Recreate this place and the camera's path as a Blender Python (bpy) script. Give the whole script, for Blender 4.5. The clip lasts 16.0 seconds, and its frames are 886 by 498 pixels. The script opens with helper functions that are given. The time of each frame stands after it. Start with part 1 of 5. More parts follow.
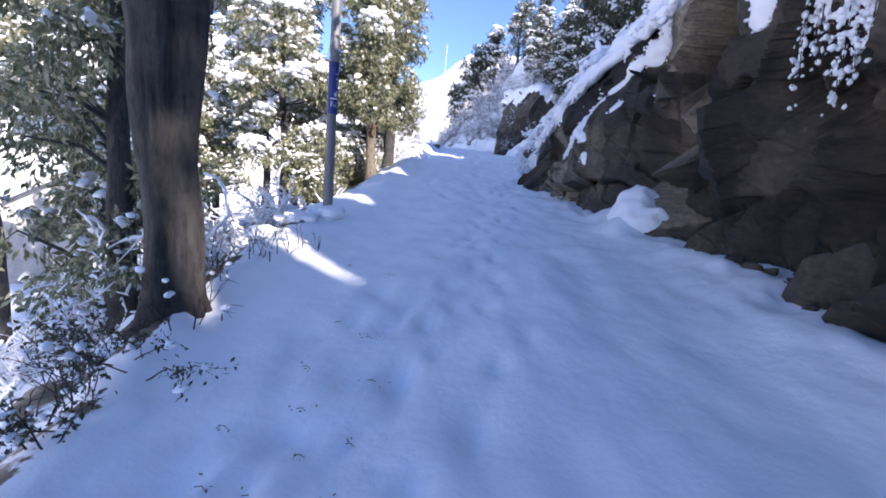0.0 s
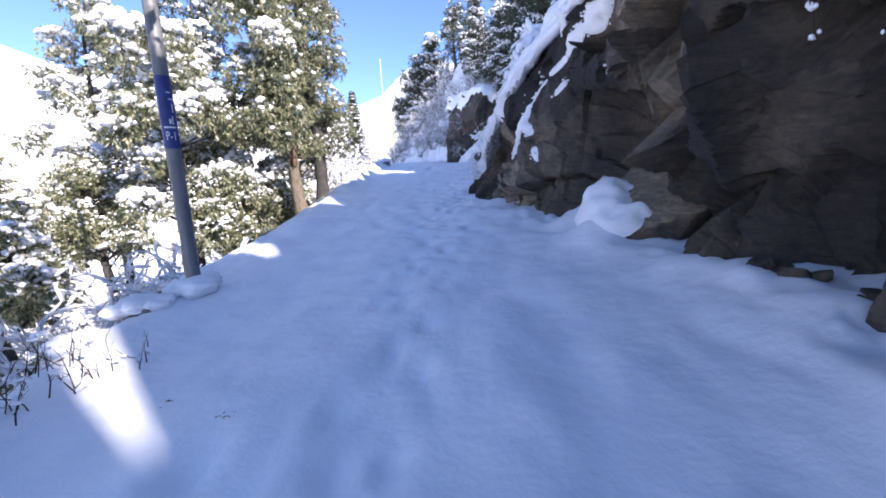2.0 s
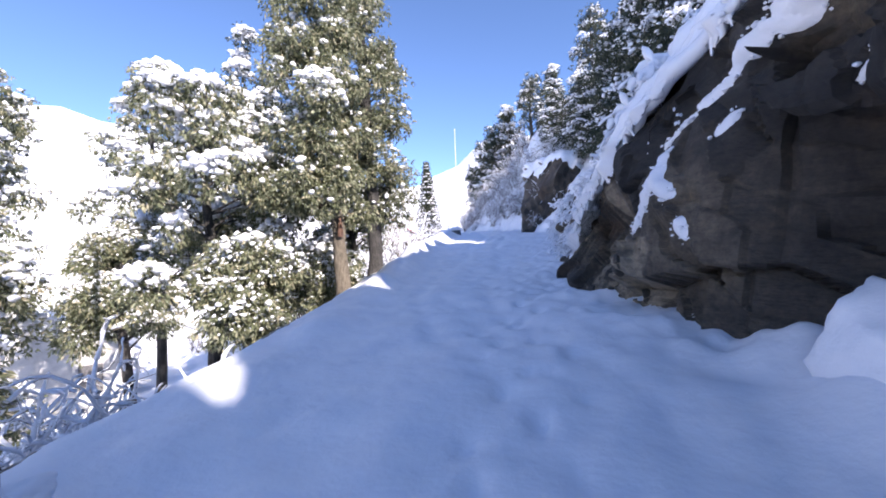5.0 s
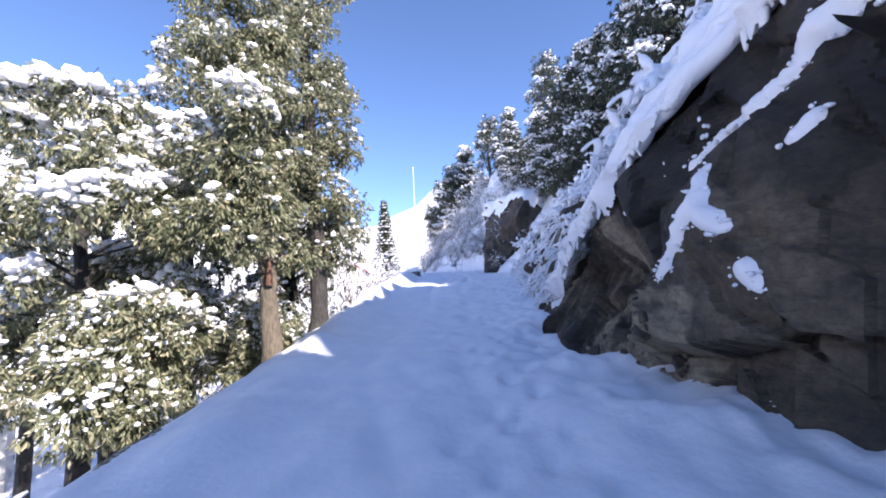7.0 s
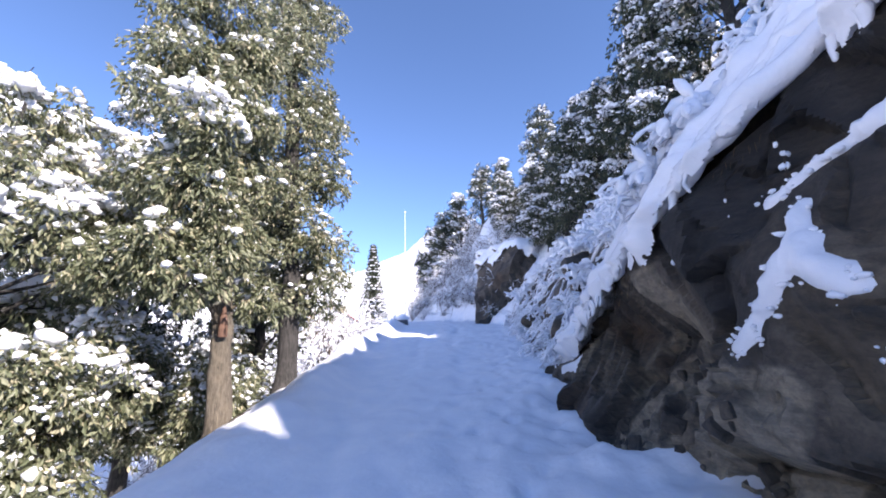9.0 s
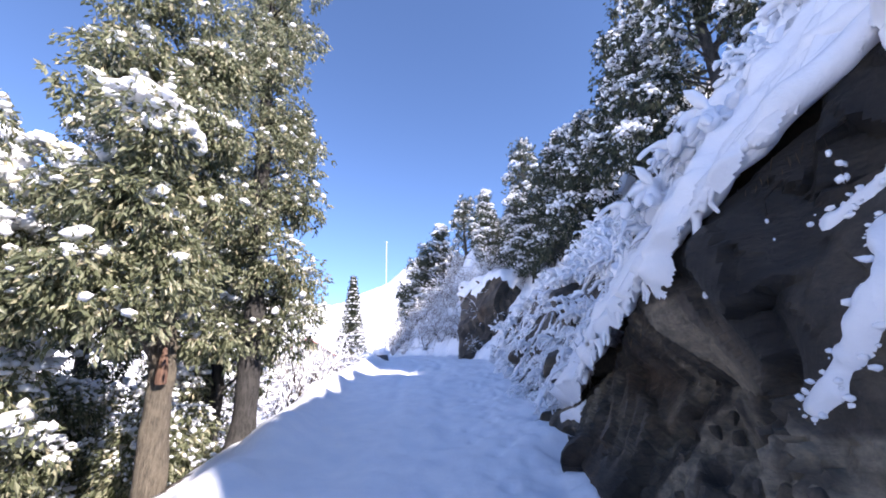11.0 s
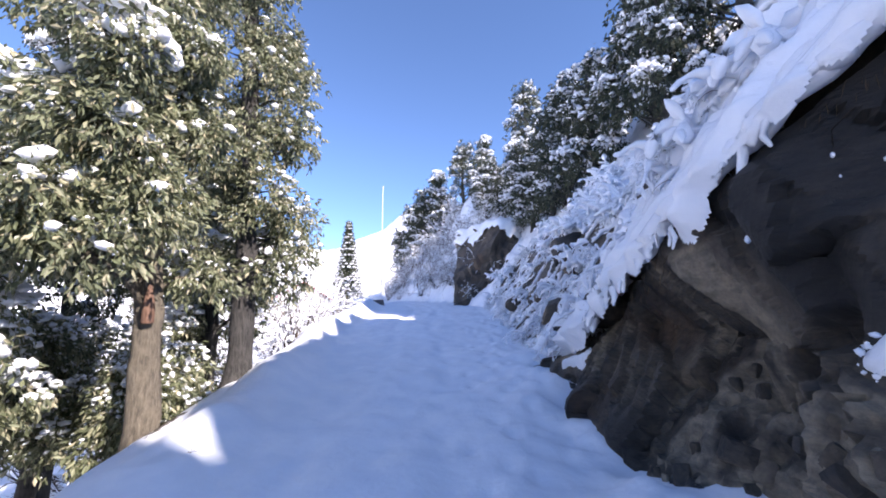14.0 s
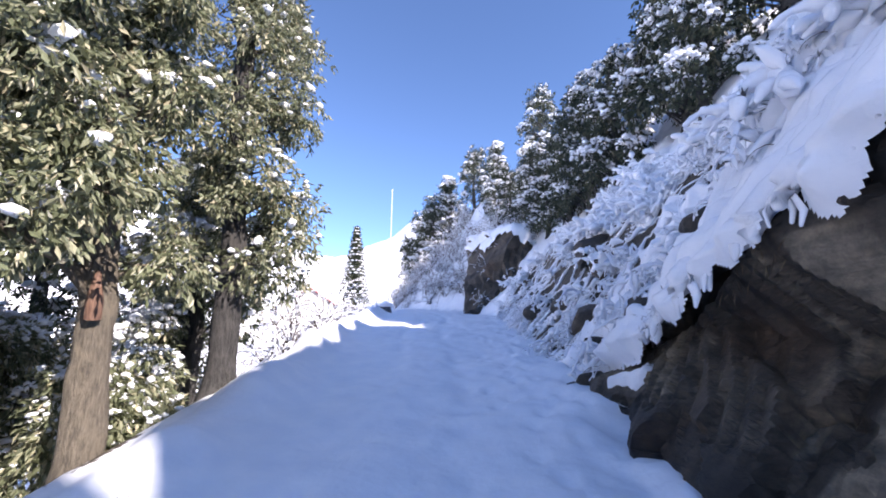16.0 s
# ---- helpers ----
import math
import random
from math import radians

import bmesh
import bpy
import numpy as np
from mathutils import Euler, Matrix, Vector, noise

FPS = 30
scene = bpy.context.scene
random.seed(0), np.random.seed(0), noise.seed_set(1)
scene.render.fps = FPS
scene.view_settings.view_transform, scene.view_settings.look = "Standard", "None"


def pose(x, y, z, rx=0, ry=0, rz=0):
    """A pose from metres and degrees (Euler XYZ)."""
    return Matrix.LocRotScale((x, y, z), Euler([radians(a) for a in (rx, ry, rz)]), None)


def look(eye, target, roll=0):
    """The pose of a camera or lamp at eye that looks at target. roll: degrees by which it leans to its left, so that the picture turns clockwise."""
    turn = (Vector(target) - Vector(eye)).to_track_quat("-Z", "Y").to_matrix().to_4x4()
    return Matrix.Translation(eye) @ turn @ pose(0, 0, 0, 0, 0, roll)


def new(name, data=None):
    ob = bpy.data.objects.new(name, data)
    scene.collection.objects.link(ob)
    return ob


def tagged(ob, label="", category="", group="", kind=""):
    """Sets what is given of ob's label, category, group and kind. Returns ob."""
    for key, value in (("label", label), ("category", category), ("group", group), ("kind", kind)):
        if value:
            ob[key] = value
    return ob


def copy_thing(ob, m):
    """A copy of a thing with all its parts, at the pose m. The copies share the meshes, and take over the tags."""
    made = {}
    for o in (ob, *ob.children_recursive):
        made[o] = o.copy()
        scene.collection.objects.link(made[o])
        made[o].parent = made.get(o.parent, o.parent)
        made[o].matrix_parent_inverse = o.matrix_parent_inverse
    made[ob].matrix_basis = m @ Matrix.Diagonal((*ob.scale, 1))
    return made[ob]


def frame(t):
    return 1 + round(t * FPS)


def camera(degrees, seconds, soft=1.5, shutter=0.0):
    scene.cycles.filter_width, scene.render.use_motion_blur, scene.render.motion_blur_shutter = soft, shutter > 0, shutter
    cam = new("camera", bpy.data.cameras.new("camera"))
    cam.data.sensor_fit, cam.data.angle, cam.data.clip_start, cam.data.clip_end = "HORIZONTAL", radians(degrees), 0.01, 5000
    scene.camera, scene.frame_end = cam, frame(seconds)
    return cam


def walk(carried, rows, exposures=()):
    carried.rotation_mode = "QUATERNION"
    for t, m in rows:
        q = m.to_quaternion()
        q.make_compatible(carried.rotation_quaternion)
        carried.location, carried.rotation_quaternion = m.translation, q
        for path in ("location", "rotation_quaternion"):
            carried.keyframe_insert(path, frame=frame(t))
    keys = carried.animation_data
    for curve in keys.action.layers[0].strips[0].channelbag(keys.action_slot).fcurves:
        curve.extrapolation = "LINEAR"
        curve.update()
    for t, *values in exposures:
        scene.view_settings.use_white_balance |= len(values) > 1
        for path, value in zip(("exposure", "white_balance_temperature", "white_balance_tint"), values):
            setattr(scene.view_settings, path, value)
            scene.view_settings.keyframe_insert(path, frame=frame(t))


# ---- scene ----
cam = camera(95.2, 16.0, 1.8)
PATH = [
    (0, (0.674, -3.71, 0.496), (0.417, -1.764, 0.115), 5.9),
    (0.5, (0.859, -3.314, 0.513), (0.874, -1.35, 0.137), 3.3),
    (1, (0.986, -2.825, 0.539), (0.739, -0.94, -0.082), -6.1),
    (1.5, (0.918, -2.302, 0.617), (0.874, -0.355, 0.162), 5.3),
    (2, (1.088, -1.815, 0.644), (0.953, 0.154, 0.322), -3.3),
    (2.5, (1.141, -1.319, 0.672), (0.819, 0.619, 0.297), -7.7),
    (3, (0.976, -0.732, 0.682), (0.773, 1.222, 0.307), 5.2),
    (3.5, (1.039, -0.331, 0.793), (0.881, 1.654, 0.6), -0.6),
    (4, (1.039, 0.244, 0.836), (0.75, 2.216, 0.667), -6.2),
    (4.2, (0.967, 0.443, 0.865), (0.571, 2.402, 0.815), -4.9),
    (6.3, (0.467, 2.223, 0.955), (0.122, 4.193, 0.986), 3.0),
    (6.5, (0.374, 2.448, 0.989), (0.12, 4.431, 1.03), 2.8),
    (7, (0.366, 2.887, 1.111), (0.11, 4.86, 1.319), -3.1),
    (7.5, (0.289, 3.269, 1.158), (-0.039, 5.218, 1.464), -2.7),
    (8, (0.124, 3.593, 1.185), (-0.085, 5.55, 1.537), -1.1),
    (8.5, (0.098, 3.821, 1.226), (-0.125, 5.789, 1.506), -1.7),
    (8.7, (0.137, 3.933, 1.255), (-0.072, 5.883, 1.645), -1.5),
    (10.8, (0.012, 4.843, 1.405), (-0.13, 6.766, 1.939), -1.2),
    (11, (0.028, 4.882, 1.442), (-0.069, 6.792, 2.027), -1.8),
    (11.5, (0.01, 4.891, 1.522), (-0.112, 6.784, 2.157), -2.3),
    (12, (0.005, 4.88, 1.563), (-0.154, 6.773, 2.188), -1.5),
    (12.5, (-0.001, 4.885, 1.587), (-0.196, 6.787, 2.173), -1.3),
    (13, (-0.015, 4.964, 1.579), (-0.217, 6.875, 2.132), -0.7),
    (13.5, (-0.013, 5.099, 1.489), (-0.193, 7.053, 1.876), -0.6),
    (14, (-0.127, 5.305, 1.432), (-0.209, 7.274, 1.77), -0.5),
    (14.5, (-0.288, 5.517, 1.438), (-0.409, 7.473, 1.837), 0.8),
    (15, (-0.288, 5.765, 1.389), (-0.474, 7.723, 1.748), -1.9),
    (15.5, (-0.25, 6.124, 1.38), (-0.414, 8.086, 1.734), -1.2),
    (16, (-0.35, 6.442, 1.363), (-0.471, 8.401, 1.748), 0.6),
]
walk(cam, [(t, look(eye, target, roll)) for t, eye, target, roll in PATH], [(0.0, 1.22, 6800, 20), (1.5, 1.12, 6800, 20), (2.1, 1.3, 6800, 20), (3.05, 1.04, 6800, 20), (3.5, 1.32, 6800, 20), (4.0, 1.22, 6800, 20), (6.4, 1.1, 6800, 20), (7.2, 1.22, 6800, 20), (16.0, 1.22, 6800, 20)])
# ---- world below ----

# ---- world, sun, exposure ----
SUN_AZ, SUN_EL = radians(129.0), radians(35.3)   # clockwise from +y
world = bpy.data.worlds.new("sky")
scene.world = world
world.use_nodes = True
wn = world.node_tree.nodes
sky = wn.new("ShaderNodeTexSky")
sky.sky_type = "NISHITA"
sky.sun_disc = False
sky.sun_elevation, sky.sun_rotation = SUN_EL, SUN_AZ
sky.altitude, sky.air_density, sky.dust_density, sky.ozone_density = 3500.0, 1.1, 0.0, 6.4
wn["Background"].inputs["Strength"].default_value = 0.15
world.node_tree.links.new(sky.outputs["Color"], wn["Background"].inputs["Color"])
sun_way = Vector((math.sin(SUN_AZ) * math.cos(SUN_EL), math.cos(SUN_AZ) * math.cos(SUN_EL), math.sin(SUN_EL)))
sun_data = bpy.data.lights.new("sun", "SUN")
sun_data.energy, sun_data.angle, sun_data.color = 5.0, radians(0.5), (1.0, 0.96, 0.91)
sun = new("sun", sun_data)
sun.matrix_world = look(sun_way * 60, (0, 0, 0))


# ---- materials ----
def mat(name, colour, rough=0.7, metal=0.0):
    m = bpy.data.materials.new(name)
    m.use_nodes = True
    n = m.node_tree.nodes
    b = n["Principled BSDF"]
    b.inputs["Base Color"].default_value = (*colour, 1)
    b.inputs["Roughness"].default_value = rough
    b.inputs["Metallic"].default_value = metal
    return m, n, m.node_tree.links, b


def coords(n, l, scale=(1, 1, 1), turn=(0, 0, 0)):
    c = n.new("ShaderNodeTexCoord")
    mp = n.new("ShaderNodeMapping")
    mp.inputs["Scale"].default_value = scale
    mp.inputs["Rotation"].default_value = turn
    l.new(c.outputs["Object"], mp.inputs["Vector"])
    return mp.outputs["Vector"]


def noise_tex(n, l, vec, scale, detail=5.0, rough=0.55):
    t = n.new("ShaderNodeTexNoise")
    t.inputs["Scale"].default_value, t.inputs["Detail"].default_value, t.inputs["Roughness"].default_value = scale, detail, rough
    l.new(vec, t.inputs["Vector"])
    return t.outputs["Fac"]


def ramp(n, l, fac, stops):
    r = n.new("ShaderNodeValToRGB")
    while len(r.color_ramp.elements) < len(stops):
        r.color_ramp.elements.new(0.5)
    for e, (p, c) in zip(r.color_ramp.elements, stops):
        e.position, e.color = p, (*c, 1)
    l.new(fac, r.inputs["Fac"])
    return r.outputs["Color"]


def mixed(n, l, fac, a, b, how="MIX"):
    x = n.new("ShaderNodeMix")
    x.data_type, x.blend_type = "RGBA", how
    if isinstance(fac, float):
        x.inputs["Factor"].default_value = fac
    else:
        l.new(fac, x.inputs["Factor"])
    l.new(a, x.inputs["A"])
    l.new(b, x.inputs["B"])
    return x.outputs["Result"]


def bump(n, l, b, height, strength, distance):
    k = n.new("ShaderNodeBump")
    k.inputs["Strength"].default_value, k.inputs["Distance"].default_value = strength, distance
    l.new(height, k.inputs["Height"])
    if b.inputs["Normal"].is_linked:
        l.new(b.inputs["Normal"].links[0].from_socket, k.inputs["Normal"])
    l.new(k.outputs["Normal"], b.inputs["Normal"])


def snow_material(name, coarse):
    m, n, l, b = mat(name, (0.86, 0.88, 0.91), 0.62)
    v = coords(n, l)
    l.new(ramp(n, l, noise_tex(n, l, v, 2.3), [(0.3, (0.80, 0.83, 0.88)), (0.7, (0.90, 0.91, 0.93))]), b.inputs["Base Color"])
    bump(n, l, b, noise_tex(n, l, v, 9.0 if coarse else 16.0, 6.0), 0.35, 0.03)
    bump(n, l, b, noise_tex(n, l, v, 90.0, 3.0), 0.3, 0.004)
    return m


M_SNOW = snow_material("snow", True)
M_SNOWLUMP = snow_material("snow_on_branches", False)


def rock_material():
    m, n, l, b = mat("brown_schist", (0.12, 0.1, 0.08), 0.7)
    v = coords(n, l)
    band = coords(n, l, (1.0, 1.2, 5.0), (0.85, 0.2, 0.1))
    big = ramp(n, l, noise_tex(n, l, v, 0.9, 6.0, 0.6), [(0.32, (0.04, 0.035, 0.032)), (0.5, (0.1, 0.085, 0.068)), (0.68, (0.23, 0.19, 0.14))])
    layers = ramp(n, l, noise_tex(n, l, band, 2.2, 9.0, 0.7), [(0.36, (0.45, 0.45, 0.47)), (0.5, (0.85, 0.84, 0.82)), (0.66, (1.0, 0.98, 0.95))])
    col = mixed(n, l, 0.7, big, layers, "MULTIPLY")
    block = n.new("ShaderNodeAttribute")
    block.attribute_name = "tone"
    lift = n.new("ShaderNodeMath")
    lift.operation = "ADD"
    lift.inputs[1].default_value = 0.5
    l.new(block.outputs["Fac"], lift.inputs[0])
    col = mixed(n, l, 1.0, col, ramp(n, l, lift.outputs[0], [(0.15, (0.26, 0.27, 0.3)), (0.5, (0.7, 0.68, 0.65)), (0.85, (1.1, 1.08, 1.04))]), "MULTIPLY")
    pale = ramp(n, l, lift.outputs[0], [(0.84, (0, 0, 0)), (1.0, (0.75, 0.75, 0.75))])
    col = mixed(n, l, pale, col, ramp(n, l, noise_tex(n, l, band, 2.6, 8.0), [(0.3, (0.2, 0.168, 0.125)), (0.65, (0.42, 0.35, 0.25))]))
    rust = ramp(n, l, noise_tex(n, l, v, 0.7, 6.0), [(0.55, (0, 0, 0)), (0.72, (0.45, 0.45, 0.45))])
    brown = n.new("ShaderNodeRGB")
    brown.outputs[0].default_value = (0.15, 0.088, 0.048, 1)
    col = mixed(n, l, rust, col, brown.outputs[0])
    fleck = ramp(n, l, noise_tex(n, l, v, 11.0, 8.0, 0.75), [(0.36, (0.5, 0.5, 0.52)), (0.52, (0.9, 0.9, 0.9)), (0.68, (1.35, 1.3, 1.2))])
    col = mixed(n, l, 0.8, col, fleck, "MULTIPLY")
    l.new(col, b.inputs["Base Color"])
    bump(n, l, b, noise_tex(n, l, band, 5.0, 10.0, 0.7), 0.8, 0.05)
    bump(n, l, b, noise_tex(n, l, v, 18.0, 8.0, 0.7), 0.6, 0.018)
    return m


M_ROCK = rock_material()


def bank_snow_material():
    m, n, l, b = mat("snow_earth_and_gap_shade", (0.86, 0.88, 0.91), 0.65)
    v = coords(n, l)
    white = ramp(n, l, noise_tex(n, l, v, 2.3), [(0.3, (0.80, 0.83, 0.88)), (0.7, (0.90, 0.91, 0.93))])
    # dark earth of the verge, reused as gap shade painted on the bank
    earth_shade = ramp(n, l, noise_tex(n, l, v, 14.0, 8.0), [(0.3, (0.025, 0.02, 0.015)), (0.7, (0.11, 0.085, 0.055))])
    bare = n.new("ShaderNodeAttribute")
    bare.attribute_name = "bare"
    rag = n.new("ShaderNodeMath")
    rag.operation = "MULTIPLY_ADD"
    rag.inputs[1].default_value = 0.9
    l.new(noise_tex(n, l, v, 13.0, 5.0), rag.inputs[0])
    l.new(bare.outputs["Fac"], rag.inputs[2])
    l.new(mixed(n, l, ramp(n, l, rag.outputs[0], [(0.86, (0, 0, 0)), (0.96, (1, 1, 1))]), white, earth_shade), b.inputs["Base Color"])
    bump(n, l, b, noise_tex(n, l, v, 9.0, 6.0), 0.35, 0.03)
    bump(n, l, b, noise_tex(n, l, v, 90.0, 3.0), 0.3, 0.004)
    return m


M_BANK = bank_snow_material()


def bark_material(name, dark, light, rust):
    m, n, l, b = mat(name, dark, 0.9)
    v = coords(n, l, (1, 1, 0.16))
    f = noise_tex(n, l, v, 24.0, 9.0, 0.75)
    col = ramp(n, l, f, [(0.32, dark), (0.66, light)])
    patch = ramp(n, l, noise_tex(n, l, coords(n, l), 5.0, 7.0, 0.7), [(0.5, (0, 0, 0)), (0.62, (0.75, 0.75, 0.75))])
    tone = n.new("ShaderNodeRGB")
    tone.outputs[0].default_value = (*rust, 1)
    l.new(mixed(n, l, patch, col, tone.outputs[0]), b.inputs["Base Color"])
    bump(n, l, b, f, 1.0, 0.1)
    return m


# sunlit tone in the bark colour; the copy below has shade in it
M_BARK = bark_material("sunlit_oak_bark", (0.06, 0.05, 0.04), (0.3, 0.255, 0.19), (0.26, 0.22, 0.16))
M_BARKSHADE = bark_material("shaded_bark", (0.014, 0.014, 0.015), (0.1, 0.094, 0.088), (0.095, 0.09, 0.083))
M_WOOD, wn2, wl2, wb2 = mat("torn_red_wood", (0.30, 0.11, 0.05), 0.8)
wv = coords(wn2, wl2, (1, 1, 0.1))
wl2.new(ramp(wn2, wl2, noise_tex(wn2, wl2, wv, 40.0), [(0.3, (0.08, 0.04, 0.028)), (0.7, (0.22, 0.125, 0.08))]), wb2.inputs["Base Color"])
bump(wn2, wl2, wb2, noise_tex(wn2, wl2, wv, 40.0), 0.7, 0.02)


def leaf_material(name, dark, mid, light, pale):
    m, n, l, b = mat(name, mid, 0.42)
    g = n.new("ShaderNodeNewGeometry")
    col = ramp(n, l, g.outputs["Random Per Island"], [(0.0, dark), (0.45, mid), (0.82, light), (0.97, pale)])
    l.new(col, b.inputs["Base Color"])
    tr = n.new("ShaderNodeBsdfTranslucent")
    l.new(col, tr.inputs["Color"])
    mx = n.new("ShaderNodeMixShader")
    mx.inputs["Fac"].default_value = 0.38
    l.new(b.outputs["BSDF"], mx.inputs[1])
    l.new(tr.outputs["BSDF"], mx.inputs[2])
    l.new(mx.outputs["Shader"], n["Material Output"].inputs["Surface"])
    return m


M_LEAF = leaf_material("oak_leaves", (0.085, 0.095, 0.05), (0.175, 0.2, 0.115), (0.32, 0.33, 0.21), (0.52, 0.47, 0.32))
# darker oak leaves with shade in the colour; spruce and saplings share it
M_LEAFDARK = leaf_material("dark_shaded_leaves", (0.02, 0.028, 0.018), (0.045, 0.06, 0.035), (0.08, 0.095, 0.055), (0.15, 0.14, 0.085))
M_TWIG = bark_material("twigs", (0.03, 0.024, 0.02), (0.11, 0.08, 0.06), (0.09, 0.06, 0.045))
M_GRASS = leaf_material("dry_grass", (0.06, 0.04, 0.02), (0.16, 0.11, 0.06), (0.22, 0.16, 0.09), (0.3, 0.24, 0.14))

M_STEEL, sn, sl, sb = mat("grey_painted_steel", (0.25, 0.26, 0.27), 0.5, 0.2)
sl.new(ramp(sn, sl, noise_tex(sn, sl, coords(sn, sl, (1, 1, 0.15)), 14.0), [(0.3, (0.12, 0.125, 0.13)), (0.7, (0.2, 0.205, 0.21))]), sb.inputs["Base Color"])
bump(sn, sl, sb, noise_tex(sn, sl, coords(sn, sl), 60.0), 0.15, 0.004)
M_BLUE, bn, bl, bb = mat("blue_paint", (0.02, 0.05, 0.3), 0.5)
bl.new(ramp(bn, bl, noise_tex(bn, bl, coords(bn, bl), 12.0), [(0.3, (0.012, 0.026, 0.14)), (0.7, (0.022, 0.045, 0.22))]), bb.inputs["Base Color"])
M_WHITE = mat("white_paint", (0.7, 0.72, 0.75), 0.6)[0]
M_MAST, mn, ml, mb = mat("pale_galvanised", (0.6, 0.61, 0.62), 0.45, 0.3)
ml.new(ramp(mn, ml, noise_tex(mn, ml, coords(mn, ml), 8.0), [(0.3, (0.5, 0.51, 0.52)), (0.7, (0.68, 0.69, 0.7))]), mb.inputs["Base Color"])
M_STONE, tn, tl, tb = mat("dark_concrete", (0.1, 0.1, 0.1), 0.85)
tl.new(ramp(tn, tl, noise_tex(tn, tl, coords(tn, tl), 9.0), [(0.3, (0.05, 0.05, 0.052)), (0.7, (0.16, 0.155, 0.15))]), tb.inputs["Base Color"])
M_REDROOF, rn, rl, rb = mat("red_tin_roof", (0.35, 0.07, 0.06), 0.5)
rl.new(ramp(rn, rl, noise_tex(rn, rl, coords(rn, rl), 2.0), [(0.3, (0.28, 0.05, 0.045)), (0.7, (0.45, 0.12, 0.1))]), rb.inputs["Base Color"])
M_GREYWALL, gn, gl, gb = mat("grey_plaster", (0.45, 0.44, 0.42), 0.8)
gl.new(ramp(gn, gl, noise_tex(gn, gl, coords(gn, gl), 3.0), [(0.3, (0.36, 0.35, 0.33)), (0.7, (0.52, 0.51, 0.48))]), gb.inputs["Base Color"])


# ---- mesh helpers ----
def mesh_of(name, verts, faces, material, smooth=True):
    me = bpy.data.meshes.new(name)
    verts = np.asarray(verts, float)
    faces = np.asarray(faces, int)
    k = faces.shape[1]
    me.vertices.add(len(verts))
    me.vertices.foreach_set("co", verts.ravel())
    me.loops.add(faces.size)
    me.loops.foreach_set("vertex_index", faces.ravel())
    me.polygons.add(len(faces))
    me.polygons.foreach_set("loop_start", np.arange(0, faces.size, k))
    me.polygons.foreach_set("use_smooth", np.full(len(faces), smooth))
    me.update(calc_edges=True)
    me.validate()
    me.materials.append(material)
    return me


def part(name, verts, faces, material, parent=None, label="", smooth=True):
    ob = new(name, mesh_of(name, verts, faces, material, smooth))
    ob.parent = parent
    return tagged(ob, label)


def thing(name, at, label, category, group="", kind=""):
    ob = new(name)
    ob.location = at
    ob.empty_display_size = 0.2
    return tagged(ob, label, category, group, kind)


def joined(pieces):
    vs, fs, k = [], [], 0
    for v, f in pieces:
        vs.append(v)
        fs.append(np.asarray(f) + k)
        k += len(v)
    return np.concatenate(vs), np.concatenate(fs)


def compact(verts, faces):
    used, inverse = np.unique(faces, return_inverse=True)
    return verts[used], inverse.reshape(faces.shape)


def lattice(ix, iy, seed):
    h = np.sin(ix * 127.1 + iy * 311.7 + seed * 74.7) * 43758.5453
    return h - np.floor(h)


def vnoise(x, y, seed=0):
    x, y = np.broadcast_arrays(np.asarray(x, float), np.asarray(y, float))
    ix, iy = np.floor(x), np.floor(y)
    fx, fy = x - ix, y - iy
    fx, fy = fx * fx * (3 - 2 * fx), fy * fy * (3 - 2 * fy)
    a, b = lattice(ix, iy, seed), lattice(ix + 1, iy, seed)
    c, d = lattice(ix, iy + 1, seed), lattice(ix + 1, iy + 1, seed)
    return (a + (b - a) * fx) * (1 - fy) + (c + (d - c) * fx) * fy - 0.5


def fbm(x, y, seed=0, octaves=4):
    return sum(vnoise(x * 2.03**k, y * 2.03**k, seed + k) * 0.5**k for k in range(octaves))


def smooth01(v):
    v = np.clip(v, 0, 1)
    return v * v * (3 - 2 * v)


def curve_at(table):
    xs, *cols = zip(*table)
    return [lambda q, c=c: np.interp(q, xs, c) for c in cols]


def grid_faces(rows, cols):
    i = np.arange(rows * cols).reshape(rows, cols)
    return np.stack([i[:-1, :-1], i[:-1, 1:], i[1:, 1:], i[1:, :-1]], -1).reshape(-1, 4)


def tube(points, radii, sides=8, wob=0.0, seed=0):
    """A tapered tube along points: verts and quads."""
    p, r = np.asarray(points, float), np.asarray(radii, float)
    d = np.gradient(p, axis=0)
    d /= np.linalg.norm(d, axis=1, keepdims=True) + 1e-9
    up = np.where(np.abs(d[:, 2:3]) > 0.9, [[1.0, 0, 0]], [[0, 0, 1.0]])
    u = np.cross(d, up)
    u /= np.linalg.norm(u, axis=1, keepdims=True) + 1e-9
    w = np.cross(d, u)
    a = np.linspace(0, 2 * np.pi, sides, endpoint=False)
    rad = r[:, None] * np.ones(sides)
    if wob:
        rad = rad * (1 + wob * (vnoise(np.arange(sides)[None] * 0.9 + seed * 7, np.arange(len(p))[:, None] * 0.6, seed) * 2))
    v = p[:, None] + rad[..., None] * (np.cos(a)[None, :, None] * u[:, None] + np.sin(a)[None, :, None] * w[:, None])
    i = np.arange(len(p) * sides).reshape(len(p), sides)
    f = np.stack([i[:-1], np.roll(i, -1, 1)[:-1], np.roll(i, -1, 1)[1:], i[1:]], -1).reshape(-1, 4)
    return v.reshape(-1, 3), f


